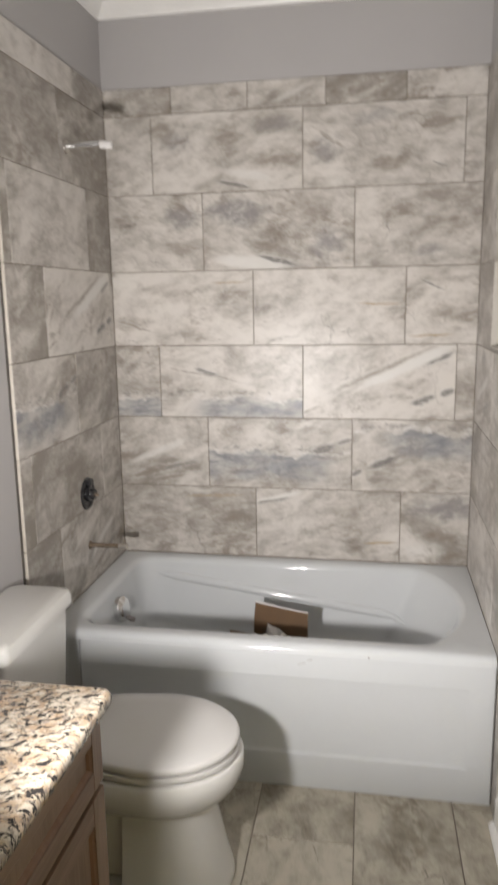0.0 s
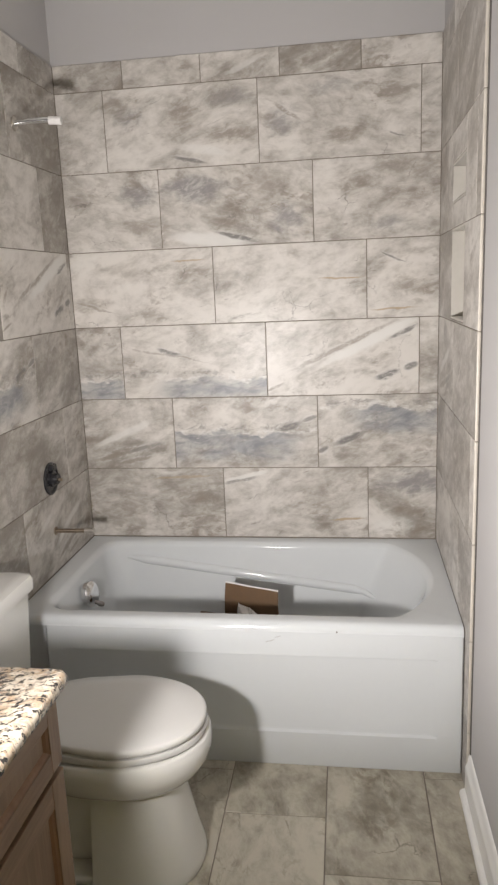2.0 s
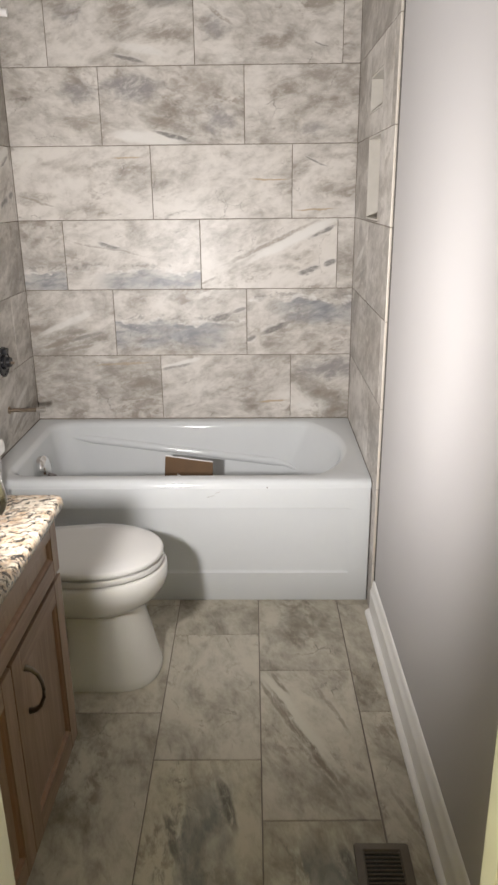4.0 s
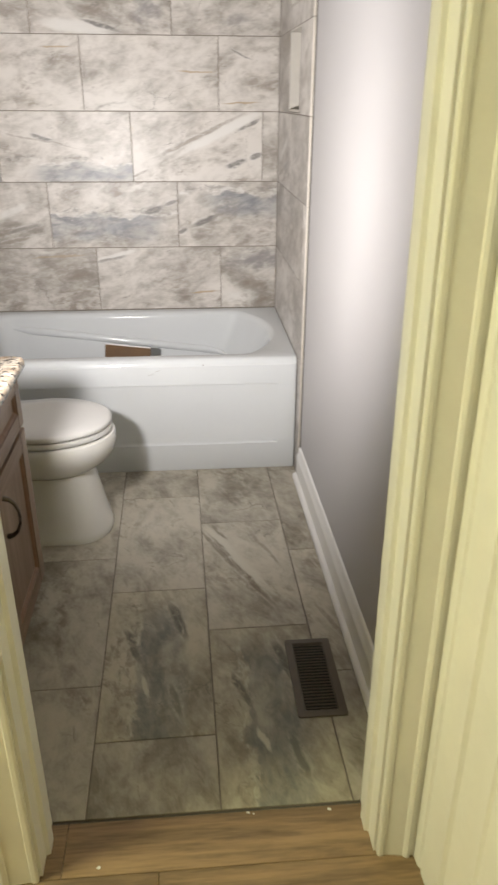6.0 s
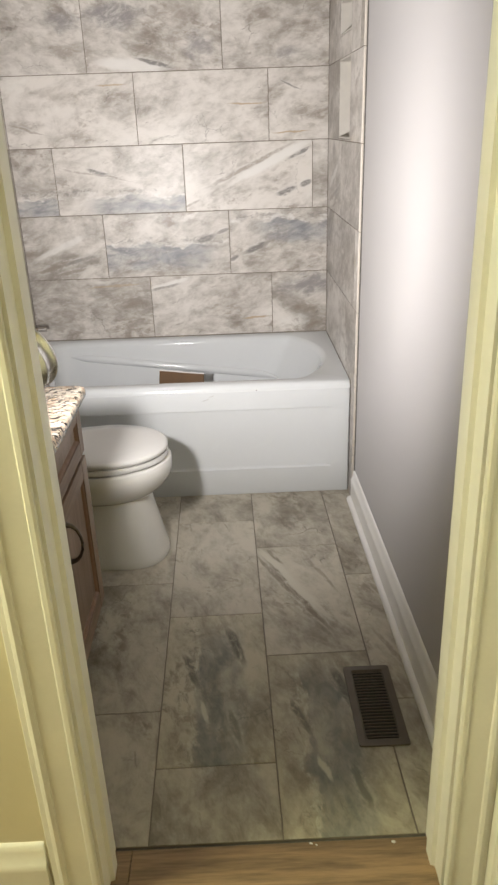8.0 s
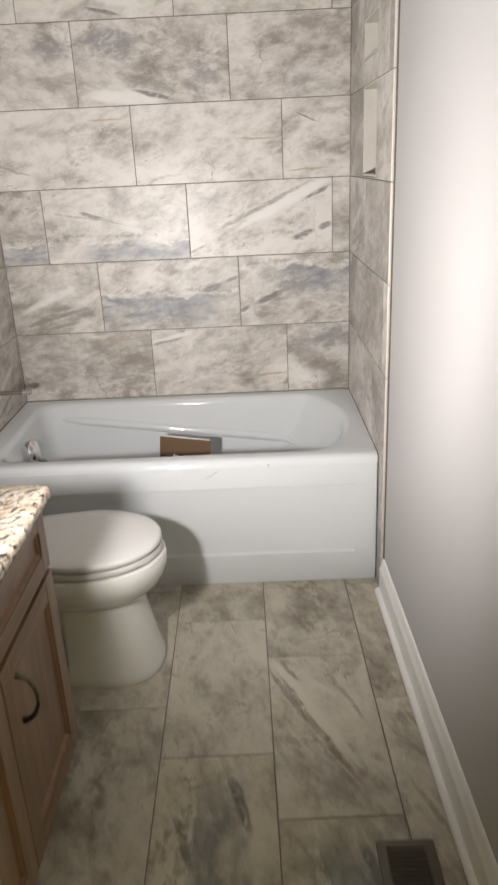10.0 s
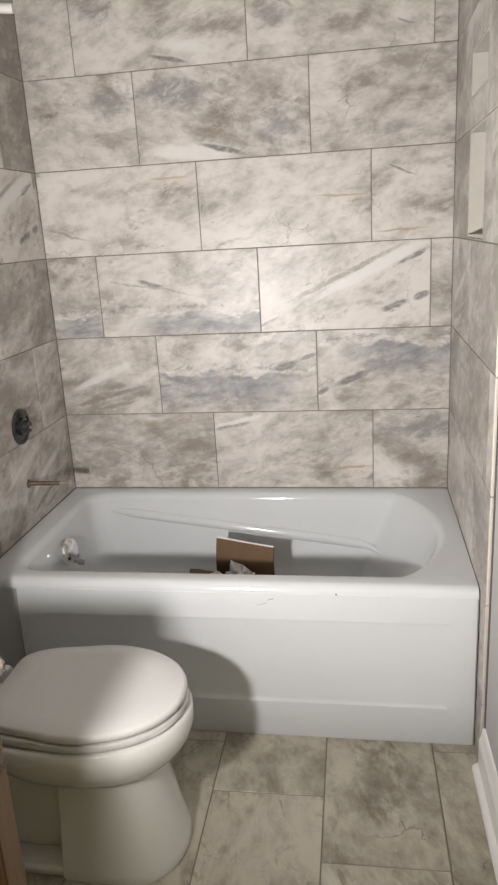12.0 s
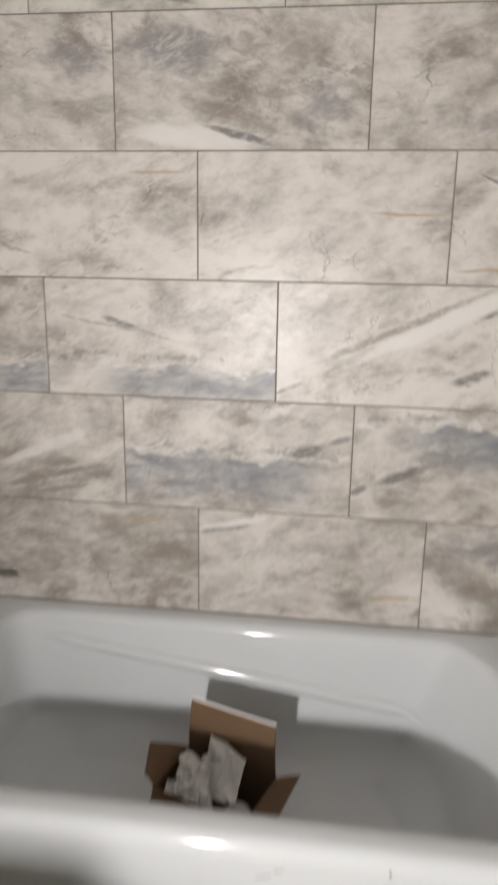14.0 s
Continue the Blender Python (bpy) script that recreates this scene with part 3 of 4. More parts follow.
structure(part("threshold_gap", boxes((DOOR_L, DOOR_R, -2.4685, -2.4625, -0.05, -0.004)), GAP), "dark gap between tile and oak", "floor")

# side edges of the tiling
for x, p, side in ((XR, PR, 1), (XL, PL, -1)):
    for k in range(9):
        lo, hi = max(0.002, L1 - 3 * ROW + k * ROW), min(TILE_TOP, L1 - 2 * ROW + k * ROW) - 0.002
        if hi - lo < 0.02:
            continue
        x0, x1 = sorted((x - side * 0.001, p - side * 0.001))
        structure(part("tile_edge_trim", boxes((x0, x1, TILE_FRONT - 0.005, TILE_FRONT + 0.001, lo, hi), bevel=0.003), EDGE), "pale edge strip of the wall tiling", "trim")
    # a solid dark strip stands in for the shade inside the open gap
    x0, x1 = sorted((p - side * 0.0025, p + side * 0.002))
    structure(part("caulk_gap", boxes((x0, x1, TILE_FRONT - 0.016, TILE_FRONT - 0.005, 0.14, TILE_TOP)), GAP), "dark strip for the shade in the unfilled gap beside the tiling", "trim")

# ---- bathtub ----
tub = thing("bathtub", (-0.46, -0.4, 0), "white acrylic alcove bathtub with panelled apron", "bathtub")
TUB_L, TUB_R, RIM = XL + 0.0005, XR - 0.0005, 0.5
N = 240


def square(k):
    """Point k of N round the edge of a square of half side 1."""
    t = 2 * math.pi * k / N
    c, s = math.cos(t), math.sin(t)
    return c / max(abs(c), abs(s)), s / max(abs(c), abs(s))


def tub_edge(x, x0, x1, half, corner, bow):
    """Half width of the basin at x: rounded corners at the drain, one wide arc of radius bow at the backrest."""
    if x < x0 + corner:
        q = min(1.0, (x0 + corner - x) / corner)
        return half - corner * (1 - (1 - q ** 2.3) ** (1 / 2.3))
    arc = math.sqrt(max(1e-9, bow * bow - max(0.0, x - x1 + bow) ** 2))
    return (half ** -36 + arc ** -36) ** (-1 / 36)


def tub_ring(x0, x1, y0, y1, z, corner, bow):
    """A level ring of the basin, point by point on rays from its middle."""
    ring = []
    cx, cy, a, b = (x0 + x1) / 2, (y0 + y1) / 2, (x1 - x0) / 2, (y1 - y0) / 2
    for k in range(N):
        x, y = square(k)
        lo, hi = 0.0, 1.0
        for step in range(16):
            r = (lo + hi) / 2
            if abs(b * y * r) < tub_edge(cx + a * x * r, x0, x1, b, corner, bow):
                lo = r
            else:
                hi = r
        ring.append(Vector((cx + a * x * r, cy + b * y * r, z)))
    return ring


def oblong(x0, x1, y0, y1, z):
    """The rim's outer edge, point by point beside tub_ring's."""
    return [Vector(((x0 + x1) / 2 + (x1 - x0) / 2 * x, (y0 + y1) / 2 + (y1 - y0) / 2 * y, z)) for x, y in map(square, range(N))]


OPEN = (-1.118, 0.208, -0.716, -0.052)
rings = [oblong(TUB_L, TUB_R, y, -0.001, z) for y, z in ((-0.7875, RIM - 0.03), (-0.786, RIM - 0.02), (-0.7815, RIM - 0.011), (-0.7745, RIM - 0.0045), (-0.767, RIM - 0.001), (-0.761, RIM))]
rings.append(tub_ring(OPEN[0] - 0.012, OPEN[1] + 0.012, OPEN[2] - 0.012, OPEN[3] + 0.012, RIM, 0.1, 0.47))
rings.append(tub_ring(OPEN[0] - 0.004, OPEN[1] + 0.004, OPEN[2] - 0.004, OPEN[3] + 0.004, RIM - 0.003, 0.1, 0.47))
STEPS = 48
for k in range(1, STEPS + 1):
    f = k / STEPS
    z = RIM - 0.008 - f * 0.36
    inward = 0.009 + 0.055 * f + 0.07 * (max(0, f - 0.72) / 0.28) ** 2
    ring = tub_ring(OPEN[0] + inward + 0.02 * f, OPEN[1] - inward - 0.13 * f, OPEN[2] + inward, OPEN[3] - inward, z, 0.1, 0.47 - 0.05 * f)
    rings.append(ring)
part("basin", loft(rings, (False, True)), ACRYLIC, tub, smooth=50)

ridge = []
for k in range(25):
    x = -1.035 + k * 1.055 / 24
    z = 0.434 - (x + 1.035) * 0.127 - 0.01 * max(0.0, (k - 22) / 2)
    f = (RIM - 0.008 - z) / 0.36
    inward = 0.009 + 0.055 * f
    half = (OPEN[3] - OPEN[2]) / 2 - inward
    y = (OPEN[3] + OPEN[2]) / 2 + tub_edge(x, OPEN[0] + inward + 0.02 * f, OPEN[1] - inward - 0.13 * f, half, 0.1, 0.47 - 0.05 * f)
    ridge.append((x, y + 0.0075, z))
part("moulded_ridge", tube(ridge, 0.02, 24, [0.006, 0.014] + [0.02] * 21 + [0.014, 0.006]), ACRYLIC, tub, "sloping ridge moulded into the inner wall", smooth=60)

# apron: rounded top band, sunk panel, foot band
prof = [(-0.70, RIM - 0.016), (-0.762, RIM - 0.016), (-0.77, RIM - 0.016), (-0.78, RIM - 0.017), (-0.7884, RIM - 0.028), (-0.794, 0.40), (-0.794, 0.3935), (-0.7885, 0.3915), (-0.786, 0.385), (-0.786, 0.135), (-0.7885, 0.1265), (-0.7965, 0.121), (-0.797, 0.012), (-0.793, 0.0), (-0.70, 0.0)]
full = [(-0.70, RIM - 0.016), (-0.762, RIM - 0.016), (-0.77, RIM - 0.016), (-0.78, RIM - 0.017), (-0.7884, RIM - 0.028), (-0.794, 0.40), (-0.794, 0.392), (-0.7945, 0.386), (-0.795, 0.375), (-0.796, 0.142), (-0.7965, 0.128), (-0.797, 0.12), (-0.797, 0.012), (-0.793, 0.0), (-0.70, 0.0)]
sections = [(TUB_L, full, 0.03), (-1.098, full, 0.03), (-1.086, full, 0.006), (-1.078, full, 0), (-1.02, full, 0), (-1.0, prof, 0), (0.172, prof, 0), (0.19, full, 0), (TUB_R - 0.004, full, 0), (TUB_R, full, 0.004)]
part("apron", loft([[(x, min(-0.7, y + back), z) for y, z in pr] for x, pr, back in sections]), ACRYLIC, tub, smooth=28)
bm = lathe([(0.0, -0.012), (0.049, -0.012), (0.049, 0.006), (0.043, 0.013), (0.02, 0.018), (0.0, 0.019)], 28)
bmesh.ops.transform(bm, matrix=pose(-1.064, -0.425, 0.42, 0, 80, -8), verts=bm.verts)
part("overflow_plate", bm, CHROME, tub, "round chrome overflow plate", smooth=40)
bm = tube([(-1.05, -0.418, 0.388), (-1.034, -0.415, 0.376), (-1.02, -0.41, 0.371)], 0.008, 12, [0.006, 0.011, 0.008])
part("trip_lever", bm, GRAPHITE, tub, "dark trip lever under the overflow", smooth=50)
bm = lathe([(0.0, 0.0), (0.034, 0.0), (0.034, 0.004), (0.022, 0.006), (0.02, 0.02), (0.027, 0.022), (0.027, 0.027), (0.0, 0.03)], 28)
bmesh.ops.transform(bm, matrix=pose(-0.93, -0.4, 0.132), verts=bm.verts)
part("drain", bm, NICKEL, tub, "metal drain with raised stopper", smooth=40)
bm = boxes((-0.347, -0.318, -0.7925, -0.7895, 0.4438, 0.4452), (-0.313, -0.295, -0.7925, -0.7895, 0.4514, 0.4526))
bmesh.ops.rotate(bm, cent=(-0.32, -0.791, 0.448), matrix=Matrix.Rotation(radians(-16), 3, "Y"), verts=bm.verts)
part("scuff_marks", bm, SCUFF, tub, "short dark scuffs on the apron")
part("chip", boxes((-0.122, -0.117, -0.7925, -0.789, 0.474, 0.479), bevel=0.001), GRAPHITE, tub, "small dark chip under the rim")
settle(tub)

# ---- toilet ----
toilet = thing("toilet", (-0.75, -1.21, 0), "white two-piece toilet with closed elongated lid", "toilet")
TY = -1.21


def egg(xc, front, rear, half, z, power=2.15, n=64, pinch=0.0, rear_power=3.2):
    ring = []
    for k in range(n):
        t = 2 * math.pi * k / n
        c, s = math.cos(t), math.sin(t)
        p = power if c > 0 else rear_power
        x = (front if c > 0 else rear) * math.copysign(abs(c) ** (2 / p), c)
        y = half * math.copysign(abs(s) ** (2 / p), s)
        if c < 0 and pinch:
            y *= 1 - pinch * min(1.0, (abs(x) / rear) ** 2.0)
        ring.append((xc + x, TY + y, z))
    return ring


def scaled(ring, s, z, shift=0.0):
    cx = sum(p[0] for p in ring) / len(ring)
    return [(cx + shift + (p[0] - cx) * s, TY + (p[1] - TY) * s, z) for p in ring]


BX = -0.69
bowl = [(0.398, 0.225, 0.23, 0.166), (0.3975, 0.237, 0.24, 0.178), (0.392, 0.243, 0.245, 0.184), (0.36, 0.245, 0.245, 0.186), (0.335, 0.239, 0.24, 0.181), (0.308, 0.224, 0.22, 0.168), (0.285, 0.202, 0.2, 0.15), (0.264, 0.172, 0.18, 0.124), (0.25, 0.155, 0.165, 0.106)]
part("bowl", loft([egg(BX, f, r, h, z, 2.1) for z, f, r, h in bowl]), CHINA, toilet, smooth=60)


def foot(z, front, half, back, edge=0.0):
    """Front of the pedestal: a round nose with a flat back."""
    pts = []
    for k in range(33):
        a = -math.pi / 2 + math.pi * k / 32
        pts.append((-0.62 + front * math.copysign(abs(math.cos(a)) ** 0.85, math.cos(a)), TY + half * math.copysign(abs(math.sin(a)) ** 0.9, math.sin(a)), z))
    return pts + [(back, TY + half * 0.98, z), (back, TY - half * 0.98, z)]


ped = [(0.0, 0.138, 0.14), (0.012, 0.142, 0.144), (0.03, 0.138, 0.141), (0.09, 0.122, 0.129), (0.16, 0.108, 0.117), (0.22, 0.094, 0.110), (0.262, 0.088, 0.106), (0.29, 0.088, 0.106)]
part("pedestal", loft([foot(z, f, h, -0.755) for z, f, h in ped]), CHINA, toilet, smooth=50)
trap = [[(x, TY + w * math.copysign(abs(math.cos(2 * math.pi * k / 28)) ** 0.6, math.cos(2 * math.pi * k / 28)), zc + h * math.copysign(abs(math.sin(2 * math.pi * k / 28)) ** 0.6, math.sin(2 * math.pi * k / 28))) for k in range(28)] for x, w, zc, h in ((-0.75, 0.085, 0.16, 0.158), (-0.85, 0.09, 0.165, 0.163), (-0.95, 0.085, 0.19, 0.188), (-1.02, 0.075, 0.2, 0.19))]
part("trapway", loft(trap), CHINA, toilet, smooth=60)
part("base_flange", boxes((-1.02, -0.755, TY - 0.132, TY + 0.132, 0.0, 0.03), bevel=0.01, segments=3), CHINA, toilet, smooth=50)
part("tank_shelf", boxes((-1.15, -0.86, TY - 0.11, TY + 0.11, 0.29, 0.398), bevel=0.025, segments=4), CHINA, toilet, smooth=50)
seat0 = egg(BX, 0.234, 0.225, 0.182, 0.0, 2.1, pinch=0.22, rear_power=8.0)
part("seat", loft([scaled(seat0, 0.93, 0.4035), scaled(seat0, 0.99, 0.4038), scaled(seat0, 1.0, 0.406), scaled(seat0, 1.0, 0.4195), scaled(seat0, 0.994, 0.4222), scaled(seat0, 0.93, 0.4225)]), SEAT_PLASTIC, toilet, smooth=45)
lid0 = egg(BX, 0.234, 0.225, 0.182, 0.0, 2.1, pinch=0.3, rear_power=11.0)
part("lid", loft([scaled(lid0, 0.93, 0.4275), scaled(lid0, 0.99, 0.4278), scaled(lid0, 1.0, 0.4298), scaled(lid0, 1.0, 0.4385), scaled(lid0, 0.992, 0.4442), scaled(lid0, 0.965, 0.4478), scaled(lid0, 0.7, 0.45), scaled(lid0, 0.3, 0.4505)]), SEAT_PLASTIC, toilet, smooth=60)
for s in (-1, 1):
    bm = lathe([(0.0, 0.0), (0.016, 0.0), (0.018, 0.006), (0.018, 0.03), (0.012, 0.038), (0.0, 0.04)], 20)
    bmesh.ops.transform(bm, matrix=pose(-0.945, TY + s * 0.075, 0.397), verts=bm.verts)
    part("hinge", bm, SEAT_PLASTIC, toilet, smooth=40)


def soft_box(x0, x1, y0, y1, z, r=0.03, n=8):
    pts = []
    for cx, cy, a0 in ((x1 - r, y1 - r, 0), (x0 + r, y1 - r, 90), (x0 + r, y0 + r, 180), (x1 - r, y0 + r, 270)):
        for k in range(n + 1):
            a = radians(a0 + 90 * k / n)
            pts.append((cx + r * math.cos(a), cy + r * math.sin(a), z))
    return pts


part("tank", loft([soft_box(-1.185, -1.03, -1.39, -1.03, 0.395), soft_box(-1.188, -1.022, -1.4, -1.02, 0.41), soft_box(-1.19, -1.005, -1.408, -1.012, 0.70)]), CHINA, toilet, smooth=50)
part("tank_lid", loft([soft_box(-1.193, -1.003, -1.41, -1.01, 0.703), soft_box(-1.196, -0.992, -1.42, -1.0, 0.709), soft_box(-1.196, -0.992, -1.42, -1.0, 0.738), soft_box(-1.192, -0.997, -1.415, -1.005, 0.75), soft_box(-1.18, -1.015, -1.398, -1.022, 0.755)]), CHINA, toilet, smooth=50)
settle(toilet)

# ---- vanity ----
VY0, VY1, VX = -2.44, -1.66, -0.668
vanity = thing("vanity_cabinet", (-0.93, -2.05, 0), "light brown maple vanity cabinet with recessed-panel doors", "cabinet")
part("carcass", boxes((-1.206, VX, VY0, VY1, 0.1, 0.788)), MAPLE, vanity)
part("toe_kick", boxes((-1.2, -0.735, VY0, VY1 - 0.01, 0.0, 0.1)), MAPLE_LONG, vanity)


def panel_front(name, y0, y1, z0, z1, stile, parent):
    """A frame of stiles and rails round a sunk panel with a darker bead."""
    x0, x1 = VX + 0.001, VX + 0.02
    front = part(name, boxes((x0 + 0.001, x1 - 0.011, y0 + stile - 0.004, y1 - stile + 0.004, z0 + stile - 0.004, z1 - stile + 0.004)), MAPLE, parent)
    part("stile", boxes((x0, x1, y0, y0 + stile, z0, z1), bevel=0.0015), MAPLE, front)
    part("stile", boxes((x0, x1, y1 - stile, y1, z0, z1), bevel=0.0015), MAPLE, front)
    part("rail", boxes((x0, x1 - 0.0005, y0 + stile, y1 - stile, z0, z0 + stile), bevel=0.0015), MAPLE_LONG, front)
    part("rail", boxes((x0, x1 - 0.0005, y0 + stile, y1 - stile, z1 - stile, z1), bevel=0.0015), MAPLE_LONG, front)
    a0, a1, b0, b1, w = y0 + stile, y1 - stile, z0 + stile, z1 - stile, 0.012
    ring = lambda i, x: [(x, a0 + i, b0 + i), (x, a1 - i, b0 + i), (x, a1 - i, b1 - i), (x, a0 + i, b1 - i)]
    part("bead", loft([ring(0, x1 - 0.003), ring(w * 0.5, x1 - 0.006), ring(w, x1 - 0.012)], (False, False)), MAPLE_EDGE, front)
    return front


panel_front("false_drawer", VY0 + 0.01, VY1 - 0.006, 0.628, 0.778, 0.045, vanity)
middle = -2.046
for y0, y1, hy in ((middle + 0.002, VY1 - 0.006, middle + 0.075), (VY0 + 0.01, middle - 0.002, VY0 + 0.075)):
    door = panel_front("door", y0, y1, 0.115, 0.614, 0.055, vanity)
    x = VX + 0.02
    arc = [(x - 0.002, 0.556), (x + 0.012, 0.552), (x + 0.024, 0.54), (x + 0.032, 0.52), (x + 0.034, 0.5), (x + 0.032, 0.48), (x + 0.024, 0.46), (x + 0.012, 0.448), (x - 0.002, 0.444)]
    part("handle", tube([(px, hy, pz) for px, pz in arc], 0.005, 10, [0.008, 0.006, 0.0048, 0.0042, 0.0042, 0.0042, 0.0048, 0.006, 0.008]), BRONZE, door, "arched dark metal pull", smooth=50)
settle(vanity)
top = part("granite_countertop", loft([soft_box(-1.2065, -0.632, -2.461, -1.646, 0.7885, 0.02), soft_box(-1.2065, -0.625, -2.461, -1.640, 0.794, 0.02), soft_box(-1.2065, -0.624, -2.461, -1.639, 0.806, 0.02), soft_box(-1.2065, -0.629, -2.461, -1.643, 0.817, 0.02), soft_box(-1.2065, -0.636, -2.461, -1.65, 0.82, 0.02)]), GRANITE, smooth=50)
tagged(top, "speckled cream, brown and black granite countertop on the vanity", "countertop")

# ---- clamp work light on the counter ----
axis = look(LAMP_AT, LAMP_AIM)
clamp_light = thing("clamp_work_light", (LAMP_AT.x, LAMP_AT.y, 0.82), "silver clamp work light with a lit bulb", "work light")


def turned(profile, back, steps=36):
    """A body of revolution about the beam; back: metres behind the bulb."""
    bm = lathe(profile, steps)
    bmesh.ops.transform(bm, matrix=axis @ Matrix.Translation((0, 0, back)) @ pose(0, 0, 0, 180, 0, 0), verts=bm.verts)
    return bm


bell = [(0.022, -0.01), (0.031, -0.002), (0.05, 0.014), (0.064, 0.036), (0.0715, 0.056), (0.0735, 0.058), (0.0745, 0.061), (0.0735, 0.064), (0.0765, 0.08), (0.0795, 0.083), (0.081, 0.087), (0.0795, 0.0905), (0.077, 0.089), (0.0745, 0.08), (0.07, 0.058), (0.062, 0.038), (0.048, 0.017), (0.02, 0.0)]
part("reflector", turned(bell, 0.055), ALUMINIUM, clamp_light, "spun aluminium reflector bell", smooth=50)
part("socket", turned([(0.0, -0.075), (0.016, -0.075), (0.019, -0.07), (0.019, -0.02), (0.023, -0.008), (0.0, -0.004)], 0.055, 20), BLACK_PLASTIC, clamp_light, "black lamp socket", smooth=40)
bm = bmesh.new()
bmesh.ops.create_uvsphere(bm, u_segments=16, v_segments=10, radius=0.022)
bmesh.ops.transform(bm, matrix=Matrix.Translation(axis @ Vector((0, 0, 0.042))), verts=bm.verts)
part("bulb", bm, GLOW, clamp_light, "lit frosted bulb", smooth=60)
rear = axis @ Vector((0, 0, 0.1))
part("clamp", tube([rear, rear + Vector((0, -0.02, -0.06)), (rear.x, rear.y - 0.02, 0.87), (rear.x, rear.y - 0.01, 0.826)], 0.006, 10), NICKEL, clamp_light, smooth=40)
part("clamp_jaw", boxes((rear.x - 0.03, rear.x + 0.03, rear.y - 0.05, rear.y + 0.05, 0.82, 0.828), bevel=0.003), NICKEL, clamp_light)
settle(clamp_light)

# ---- shower fittings ----
arm = thing("bare_shower_pipe", (XL, -0.39, 2.12), "bare shower arm with white thread tape", "shower arm")
part("flange", tube([(XL - 0.002, -0.39, 2.12), (XL + 0.006, -0.39, 2.12)], 0.022, 20), NICKEL, arm)
part("pipe", tube([(XL, -0.39, 2.12), (XL + 0.05, -0.385, 2.125), (XL + 0.1, -0.37, 2.128), (XL + 0.125, -0.365, 2.127)], 0.0105, 14), CHROME, arm, smooth=50)
part("tape", tube([(XL + 0.118, -0.366, 2.127), (XL + 0.16, -0.36, 2.124)], 0.0135, 14), PAPER, arm, "white thread tape", smooth=50)
settle(arm)

valve = thing("shower_valve", (XL, -0.385, 0.867), "uncovered black shower valve without its handle", "valve")
bm = lathe([(0.0, -0.002), (0.056, -0.002), (0.062, 0.0), (0.062, 0.005), (0.053, 0.008), (0.05, 0.003), (0.0, 0.003)], 36)
bmesh.ops.transform(bm, matrix=pose(XL, -0.385, 0.867, 0, 90, 0), verts=bm.verts)
part("guard", bm, BLACK_PLASTIC, valve, smooth=40)
bm = lathe([(0.0, 0.0), (0.03, 0.0), (0.03, 0.012), (0.022, 0.016), (0.02, 0.03), (0.0, 0.03)], 24)
bmesh.ops.transform(bm, matrix=pose(XL, -0.38, 0.865, 0, 90, 0), verts=bm.verts)
part("cartridge", bm, BLACK_PLASTIC, valve, smooth=40)
part("stem", tube([(XL + 0.026, -0.378, 0.862), (XL + 0.043, -0.376, 0.86)], 0.006, 12), BRASS_PIPE, valve, "bare metal valve stem", smooth=40)
part("tab", boxes((XL + 0.002, XL + 0.022, -0.4, -0.365, 0.9, 0.922), bevel=0.004), BLACK_PLASTIC, valve)
settle(valve)

spout = thing("spout_stub", (XL, -0.385, 0.66), "bare brass tub spout pipe stub", "pipe")
part("pipe", tube([(XL, -0.385, 0.66), (XL + 0.135, -0.38, 0.66)], 0.008, 14), BRASS_PIPE, spout, smooth=50)
part("escutcheon", tube([(XL - 0.001, -0.385, 0.66), (XL + 0.004, -0.385, 0.66)], 0.016, 16), BRASS_PIPE, spout)
part("fitting", tube([(XL + 0.115, -0.3805, 0.66), (XL + 0.13, -0.38, 0.66), (XL + 0.131, -0.38, 0.66), (XL + 0.15, -0.3795, 0.66)], 0.0105, 14), NICKEL, spout, smooth=40)
settle(spout)

# ---- floor register ----
vent = thing("floor_register", (0.147, -2.062, 0), "dark brown steel floor register in the tile", "vent")
vx0, vx1, vy0, vy1 = 0.08, 0.214, -2.212, -1.913
part("frame", loft([soft_box(vx0, vx1, vy0, vy1, 0.0005, 0.008), soft_box(vx0 + 0.001, vx1 - 0.001, vy0 + 0.001, vy1 - 0.001, 0.004, 0.008), soft_box(vx0 + 0.02, vx1 - 0.022, vy0 + 0.02, vy1 - 0.02, 0.006, 0.004), soft_box(vx0 + 0.024, vx1 - 0.026, vy0 + 0.024, vy1 - 0.024, 0.002, 0.004)], (False, False)), VENT_METAL, vent, smooth=30)
# black plate painted as the unlit duct below the slats
part("backing", boxes((vx0 + 0.02, vx1 - 0.02, vy0 + 0.02, vy1 - 0.02, -0.003, 0.001)), DARK, vent)
slat = mesh_from("slat", boxes((-0.043, 0.043, -0.0019, 0.0019, 0.0012, 0.0048), bevel=0.0008, segments=1), VENT_METAL)
for k in range(22):
    ob = new("slat", slat)
    ob.parent = vent
    ob.location = (vx0 + 0.024 + 0.042, vy0 + 0.029 + k * 0.01147, 0)
part("slat_bar", boxes((0.144, 0.149, vy0 + 0.022, vy1 - 0.022, 0.0006, 0.0016)), DARK, vent)
settle(vent)

# ---- plaster crumbs on the oak by the threshold ----
random.seed(8)
